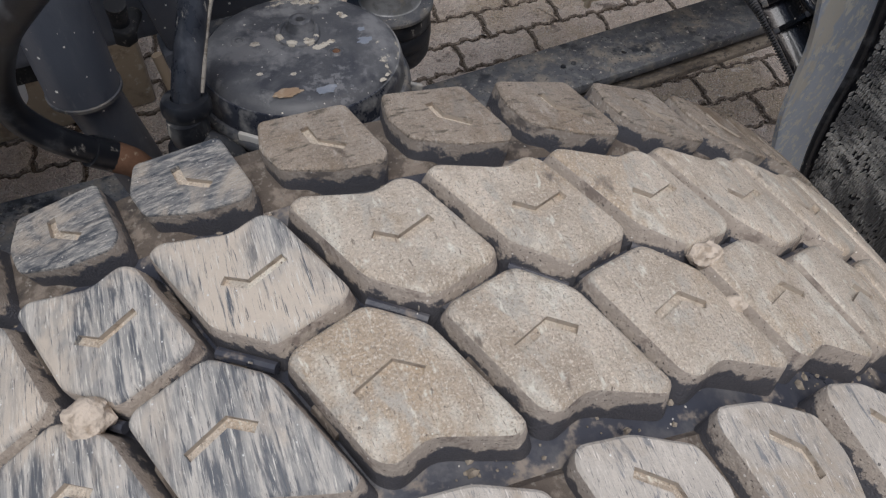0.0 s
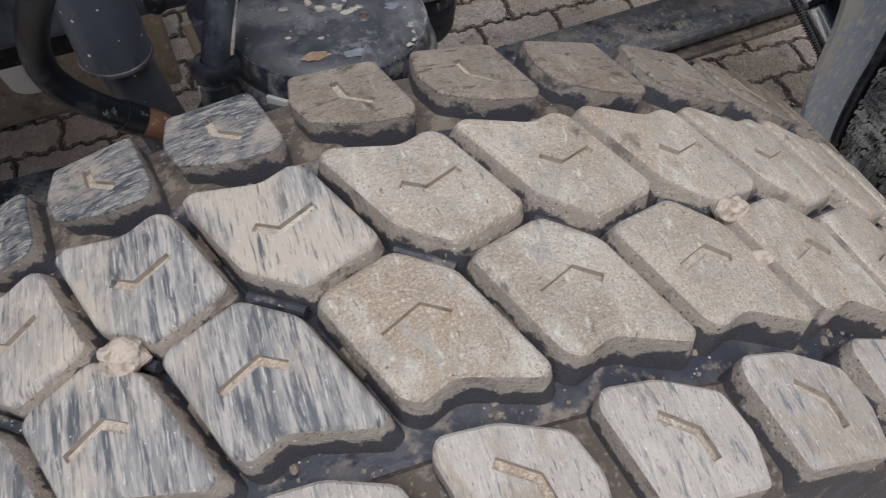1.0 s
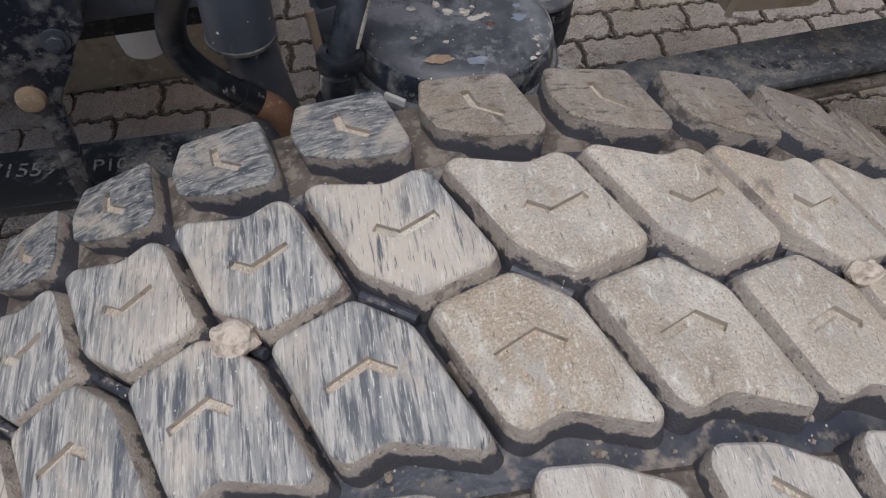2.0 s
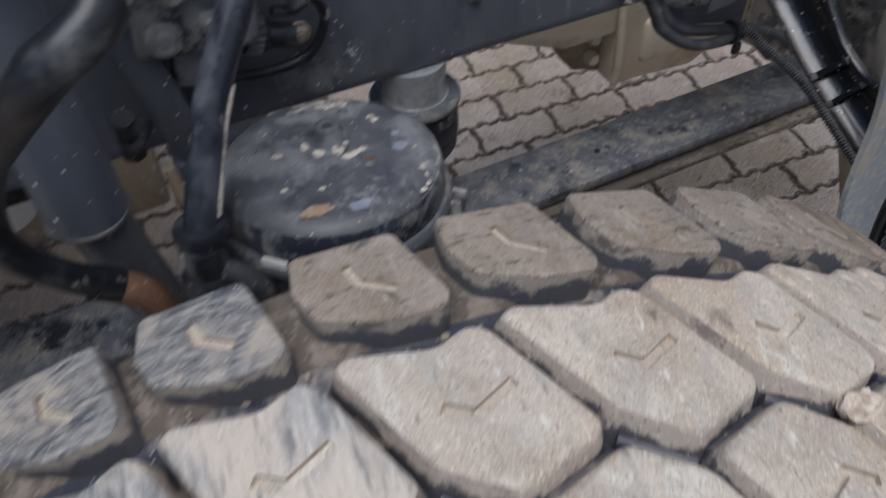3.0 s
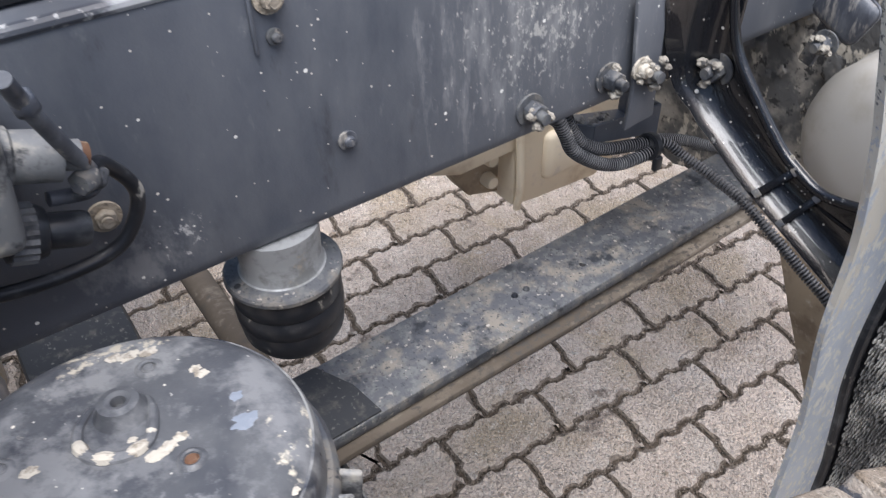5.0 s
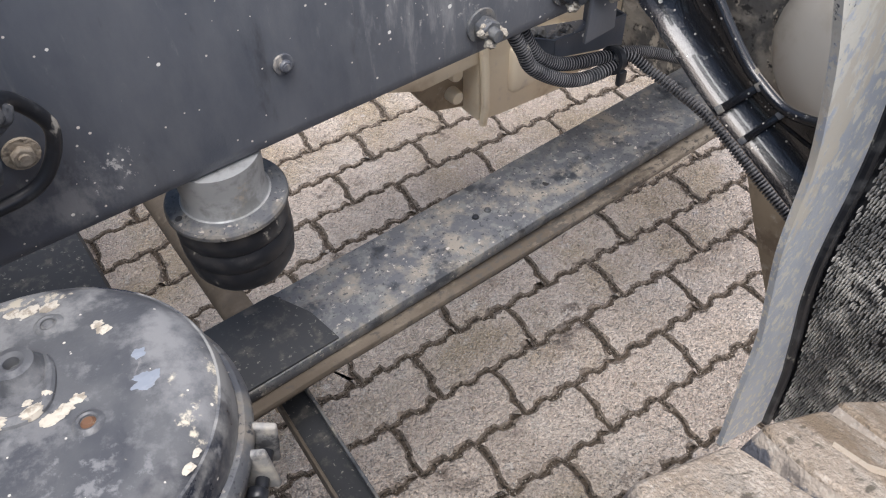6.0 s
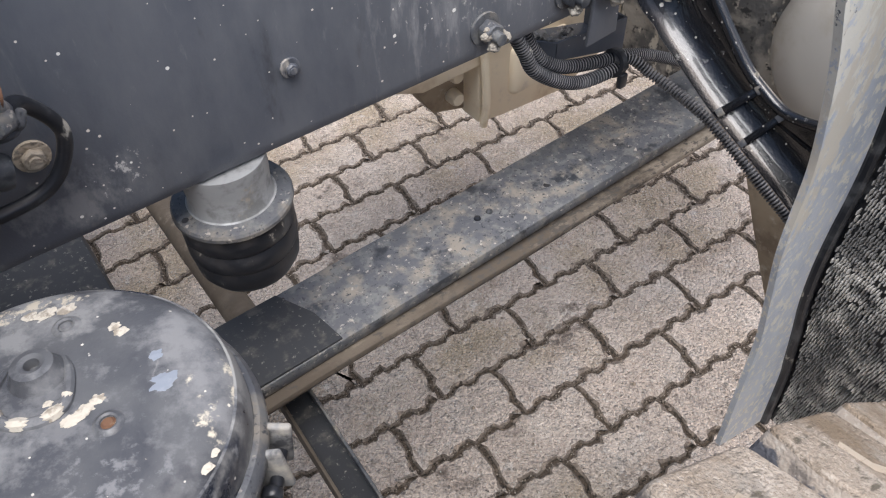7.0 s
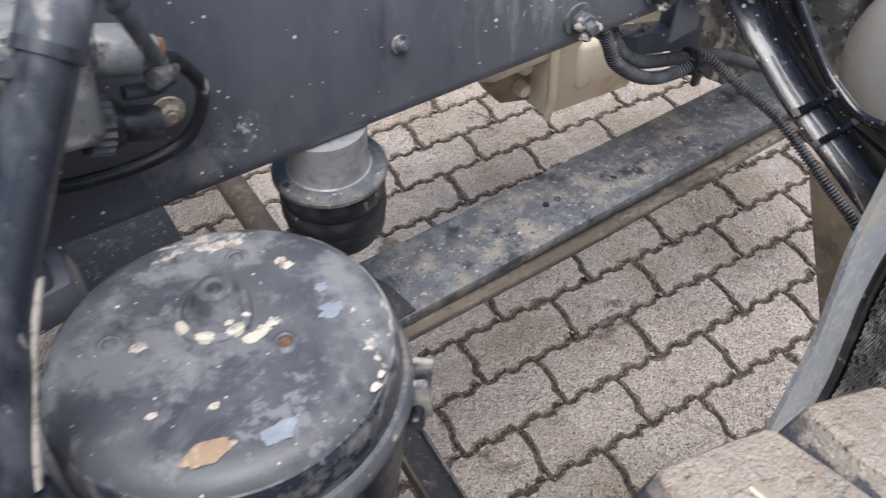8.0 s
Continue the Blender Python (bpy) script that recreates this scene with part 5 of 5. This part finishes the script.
for p, q in zip(fine, fine[1:]):
    run += (q - p).length
    if run < 0.0085:
        continue
    run = 0.0
    row += 1
    for j in range(150):
        y = -0.540 - j * 0.0032 + (0.0016 if row % 2 else 0) + rnd.uniform(-0.0005, 0.0005)
        if rnd.random() < 0.05 + 0.3 * max(0.0, noise.noise(Vector((y * 30, p.z * 30, 4.0)))):
            continue
        h, t, w = rnd.uniform(0.004, 0.0068), rnd.uniform(0.0030, 0.0042), rnd.uniform(0.0006, 0.0010)
        x = p.x + 0.0135
        up = rnd.uniform(-0.0015, 0.0015)
        lean = 0.0012 * noise.noise(Vector((y * 40, p.z * 40, 9.0)))
        k = len(vs)
        vs += [(x, y - w, p.z - t), (x, y + w, p.z - t), (x, y + w, p.z + t), (x, y - w, p.z + t),
               (x - h, y - w * 0.7 + lean, p.z - t * 0.8 + up), (x - h, y + w * 0.7 + lean, p.z - t * 0.8 + up), (x - h, y + w * 0.7 + lean, p.z + t * 0.8 + up), (x - h, y - w * 0.7 + lean, p.z + t * 0.8 + up)]
        fs += [(k, k + 1, k + 5, k + 4), (k + 1, k + 2, k + 6, k + 5), (k + 2, k + 3, k + 7, k + 6), (k + 3, k, k + 4, k + 7), (k + 4, k + 5, k + 6, k + 7)]
me = bpy.data.meshes.new("spray_mat")
me.from_pydata([Vector(v) - ORIGIN[guard] for v in vs], [], fs)
me.materials.append(M_MAT)
ob = new("spray_mat", me)
ob.parent = guard
tagged(ob, "black bristly spray-suppression mat flecked with grit", kind="stuff")

tank = thing("grey_tank", (0.56, -0.13, 0.60), "pale grey smooth plastic tank end", "tank")
part("tank_body", lathe([(0, -0.006), (0.06, -0.004), (0.098, 0.003), (0.112, 0.014), (0.118, 0.032), (0.118, 0.4), (0, 0.4)], (0.525, -0.172, 0.718), (1, 0, 0), 56), M_GREYP, tank)
panel = thing("inner_panel", (0.62, 0.02, 0.50), "mud-spattered dark inner panel behind the bracket", "panel")
bm = bmesh.new()
bmesh.ops.create_grid(bm, x_segments=24, y_segments=24, size=0.5)
for v in bm.verts:
    v.co = Vector((0.62 + 0.012 * noise.noise(v.co * 14), v.co.x * 0.5 + 0.10, 0.86 + v.co.y * 0.75))
bmesh.ops.solidify(bm, geom=bm.faces[:], thickness=0.006)
part("panel_body", bm, M_SPATTER, panel)
rnd = random.Random(8)
for i in range(14):
    y, z = rnd.uniform(-0.06, 0.10), rnd.uniform(0.68, 0.98)
    part("mud_crust", lump((0.612, y, z), rnd.uniform(0.006, 0.016), (0.2, 1.0, 1.3), i + 2, 0.7, 3), M_SPATTER, panel)
part("tank_seam", lathe([(0.1175, -0.003), (0.1205, -0.002), (0.1205, 0.002), (0.1175, 0.003)], (0.61, -0.172, 0.718), (1, 0, 0), 40), M_GREYP, tank)
flap = thing("brown_flap", (0.45, -0.2, 0.25), "brown dusty rubber flap hanging below the bracket", "flap")
part("flap_body", prism([(-0.118, 0.60), (-0.168, 0.50), (-0.225, 0.395), (-0.30, 0.25), (-0.42, 0.25), (-0.42, 0.60)], lambda b, z, d: Vector((0.45 + d, b, z)), 0.008, 0.002), M_BROWN, flap)

part("stay", rod((0.35, -0.25, 0.66), (0.455, -0.25, 0.585), 0.006), M_DARK, flap)

# ---------------------------------------------------------------- beyond the rail
cast = thing("drive_casting", (0.3, 0.3, 0.46), "beige dust-covered cast housing between the rails", "housing")
part("body", prism([(0.02, 0.655), (0.204, 0.582), (0.31, 0.585), (0.31, 0.475), (0.36, 0.468), (0.50, 0.458), (0.62, 0.52), (0.62, 0.84), (0.02, 0.84)],
                   lambda a, z, d: Vector((a, 0.26 + d, z)), 0.25, 0.006), M_BEIGE, cast)
# Browner than the beige casting: the recess's shade is put into the colour.
part("recess_panel", prism([(0.19, 0.592), (0.312, 0.592), (0.312, 0.482), (0.25, 0.50)], lambda a, z, d: Vector((a, 0.30 + d, z)), 0.05, 0.004), M_BROWN, cast, "recess with its shade put into a brown colour")
part("rib", sweep(smooth_path([(0.300, 0.255, 0.80), (0.312, 0.252, 0.62), (0.318, 0.252, 0.52), (0.318, 0.258, 0.47)]), 0.007, 10), M_BEIGE, cast)
part("side_block", box((0.43, 0.262, 0.55), (0.12, 0.03, 0.09), (0, 0, 0), 0.012, 3), M_BEIGE, cast)
for z in (0.565, 0.522):
    part("boss", lathe([(0, 0.02), (0.010, 0.02), (0.012, 0.016), (0.013, 0)], (0.285, 0.30, z), OUT, 18), M_BEIGE, cast)
axle = thing("axle_beam", (-0.36, 0.6, 0.36), "dark forged steel axle beam", "axle")
part("beam", box((-0.37, 0.55, 0.43), (0.15, 1.0, 0.12), bevel=0.015), M_DARK, axle)
cross = thing("tie_rod", (-0.13, 0.5, 0.28), "dusty pale steel tie rod", "rod")
part("rod_body", rod((-0.147, 0.20, 0.30), (-0.147, 1.2, 0.30), 0.026, 0.026, 20), M_SILT, cross)
part("steering_arm", box((-0.245, 0.85, 0.345), (0.28, 0.05, 0.035), (0, 20, 0), 0.008), M_DARK, cross)
stub = thing("cross_bar", (-0.2, -0.2, 0.46), "dark steel angle bar with dusty edges", "bar")
part("bar", box((-0.187, -0.170, 0.446), (0.036, 0.37, 0.006), (0, 0, -2.4), 0.001), M_DARK, stub)
for dx, mat in ((-0.0185, M_SILT), (0.0185, M_STEEL)):
    part("flange", box((-0.187 + dx, -0.170, 0.445), (0.004, 0.37, 0.032), (0, 0, -2.4), 0.0012), mat, stub, "dusty side flange")
part("end_plate", box((-0.181, 0.018, 0.438), (0.040, 0.006, 0.038), (0, 0, -2.4), 0.0015), M_BROWN, stub)
part("hanger", box((-0.181, 0.050, 0.480), (0.03, 0.02, 0.09), bevel=0.002), M_DARK, stub)
skirt = thing("beige_block", (-0.9, 0.995, 0.0), "tan dust-covered block standing on the pavers", "block")
part("block_body", box((-0.90, 0.995, 0.15), (0.75, 0.24, 0.30), bevel=0.015), M_BROWN, skirt)
jug = thing("white_reservoir", (-0.755, 0.40, 0.435), "white plastic reservoir behind the rail", "reservoir")
part("jug_body", lathe([(0, 0), (0.026, 0.003), (0.041, 0.016), (0.046, 0.045), (0.046, 0.345), (0, 0.345)], (-0.750, 0.40, 0.468), sides=36), M_JUG, jug)
part("hanger_strap", box((-0.755, 0.21, 0.816), (0.03, 0.42, 0.012), bevel=0.003), M_DARK, jug)

# ---------------------------------------------------------------- pavers
PL, PW, GAP, STEP = 0.225, 0.1125, 0.0080, 0.0040


def paver_rings():
    wave = [(0.0, -1), (0.36, -1), (0.52, 1), (0.86, 1)]
    xs = [(k * PW / 2 + u * PW / 2, s * STEP) for k in range(4) for u, s in wave] + [(PL, -STEP)]
    side = [(0.30, -1), (0.46, 1), (0.80, 1)]
    bottom = [(x, GAP / 2 + y) for x, y in xs]
    top = [(x, PW - GAP / 2 + y) for x, y in xs]
    lft = [(GAP / 2 + s * STEP * 0.9, v * PW) for v, s in side]
    rgt = [(PL - GAP / 2 + s * STEP * 0.9, v * PW) for v, s in side]
    bottom = [(min(max(x, GAP / 2 - STEP * 0.5), PL - GAP / 2 - STEP * 0.5), y) for x, y in bottom]
    top = [(min(max(x, GAP / 2), PL - GAP / 2), y) for x, y in top]
    ring = bottom + rgt + top[::-1] + lft[::-1]
    c = Vector((PL / 2, PW / 2))
    inner = []
    n = len(ring)
    for i in range(n):
        a, b, d = Vector(ring[i - 1]), Vector(ring[i]), Vector(ring[(i + 1) % n])
        t = (d - a).normalized()
        inner.append(tuple(b + Vector((-t.y, t.x)) * 0.0035))
    return [(x - c.x, y - c.y) for x, y in ring], [(x - c.x, y - c.y) for x, y in inner]


RING, INNER = paver_rings()


def worn(seed):
    """The zigzag outline with crumbled, uneven edges."""
    ring, inner = [], []
    n = len(RING)
    for i in range(n):
        for f in (0.0, 0.5):
            p = Vector(RING[i]).lerp(Vector(RING[(i + 1) % n]), f)
            q = Vector(INNER[i]).lerp(Vector(INNER[(i + 1) % n]), f)
            k = noise.noise(Vector((p.x * 95, p.y * 95, seed * 7.3))) + 0.7 * noise.noise(Vector((p.x * 310, p.y * 310, seed * 3.1)))
            chip = max(0.0, noise.noise(Vector((p.x * 40, p.y * 40, seed * 5.7 + 9))) - 0.22)
            d = (q - p).normalized() if (q - p).length else Vector((0, 0))
            ring.append(tuple(p + d * (0.0026 * k + 0.010 * chip)))
            inner.append(tuple(q + d * (0.0026 * k + 0.028 * chip + 0.0022 * noise.noise(Vector((q.x * 260, q.y * 260, seed))))))
    return ring, inner


def paver_geometry(m, verts, faces, ring=RING, inner=INNER):
    k, n = len(verts), len(ring)
    verts += [m @ Vector((x, y, -0.013)) for x, y in ring] + [m @ Vector((x, y, -0.0036)) for x, y in ring] + [m @ Vector((x, y, 0)) for x, y in inner]
    for i in range(n):
        j = (i + 1) % n
        faces.append((k + i, k + j, k + n + j, k + n + i))
        faces.append((k + n + i, k + n + j, k + 2 * n + j, k + 2 * n + i))
    faces.append(tuple(range(k + 2 * n, k + 3 * n)))


pavement = thing("pavement", (0, 0, 0), "beige-grey concrete zigzag pavers with dark joints", "pavement", base=FLAT, kind="structure")
paver_meshes = []
for seed in range(7):
    vs, fs = [], []
    paver_geometry(Matrix.Identity(4), vs, fs, *worn(seed))
    paver_mesh = bpy.data.meshes.new("paver")
    paver_mesh.from_pydata(vs, [], fs)
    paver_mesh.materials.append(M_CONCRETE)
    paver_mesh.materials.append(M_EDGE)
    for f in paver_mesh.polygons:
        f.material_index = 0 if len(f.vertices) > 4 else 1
    paver_meshes.append(paver_mesh)
rnd = random.Random(3)
vs, fs, gv, gf = [], [], [], []
for cr in range(-52, 40):
    for i in range(-26, 26):
        x, y = (i + 0.5 + (0.5 if cr % 2 else 0)) * PL, -cr * PW + PW / 2
        m = Matrix.Translation((x, y, rnd.uniform(-0.0015, 0.0012))) @ Euler((rnd.gauss(0, 0.006), rnd.gauss(0, 0.005), rnd.gauss(0, 0.004))).to_matrix().to_4x4()
        if -1.15 < x < 1.75 and -0.75 < y < 1.5:
            ob = new("paver", rnd.choice(paver_meshes))
            ob.parent = pavement
            ob.matrix_basis = m
        else:
            paver_geometry(m, vs, fs)
        if -0.6 < x < 1.3 and -0.5 < y < 1.1:
            for p, q in zip(RING, INNER):
                if noise.noise(Vector((x + p[0], y + p[1], 0.3)) * 9) < -0.12:
                    continue
                for g in range(rnd.randint(1, 5)):
                    away = (Vector(p) - Vector(q)).normalized() * rnd.uniform(-0.002, 0.005)
                    c = Vector((x + p[0] + away.x + rnd.uniform(-0.006, 0.006), y + p[1] + away.y + rnd.uniform(-0.003, 0.003), rnd.uniform(-0.0065, -0.0030)))
                    r, k = rnd.uniform(0.0008, 0.0026), len(gv)
                    gv += [c + Vector(d) * r * rnd.uniform(0.7, 1.3) for d in ((1, 0, 0), (0, 1, 0), (-1, 0, 0), (0, -1, 0), (0.2, 0.1, 0.9), (0, 0, -1))]
                    gf += [(k, k + 1, k + 4), (k + 1, k + 2, k + 4), (k + 2, k + 3, k + 4), (k + 3, k, k + 4)]
me = bpy.data.meshes.new("joint_gravel")
me.from_pydata(gv, [], gf)
me.materials.append(M_GRIT)
tagged(new("joint_gravel", me), "dark grit and small gravel in the paver joints", "gravel", kind="stuff")
me = bpy.data.meshes.new("far_pavers")
me.from_pydata(vs, [], fs)
me.materials.append(M_CONCRETE)
ob = new("far_pavers", me)
ob.parent = pavement
tagged(ob, kind="stuff")
rnd = random.Random(41)
vs, fs = [], []
for cx, cy, wide, count in ((0.74, 0.05, 0.09, 420), (0.86, -0.02, 0.14, 260), (0.30, -0.10, 0.28, 160), (0.5, 0.55, 0.3, 160)):
    for i in range(count):
        p = Vector((rnd.gauss(cx, wide), rnd.gauss(cy, wide * 0.6), 0.0))
        if noise.noise(p * 13) > -0.05:
            crumb(p + Vector((0, 0, 0.0012)), min(0.0042, 0.0007 + rnd.expovariate(900)), rnd, vs, fs)
me = bpy.data.meshes.new("loose_soil")
me.from_pydata(vs, [], fs)
me.materials.append(M_CRUMB)
tagged(new("loose_soil", me), "dry brown soil crumbs scattered over the pavers", "soil", kind="stuff")
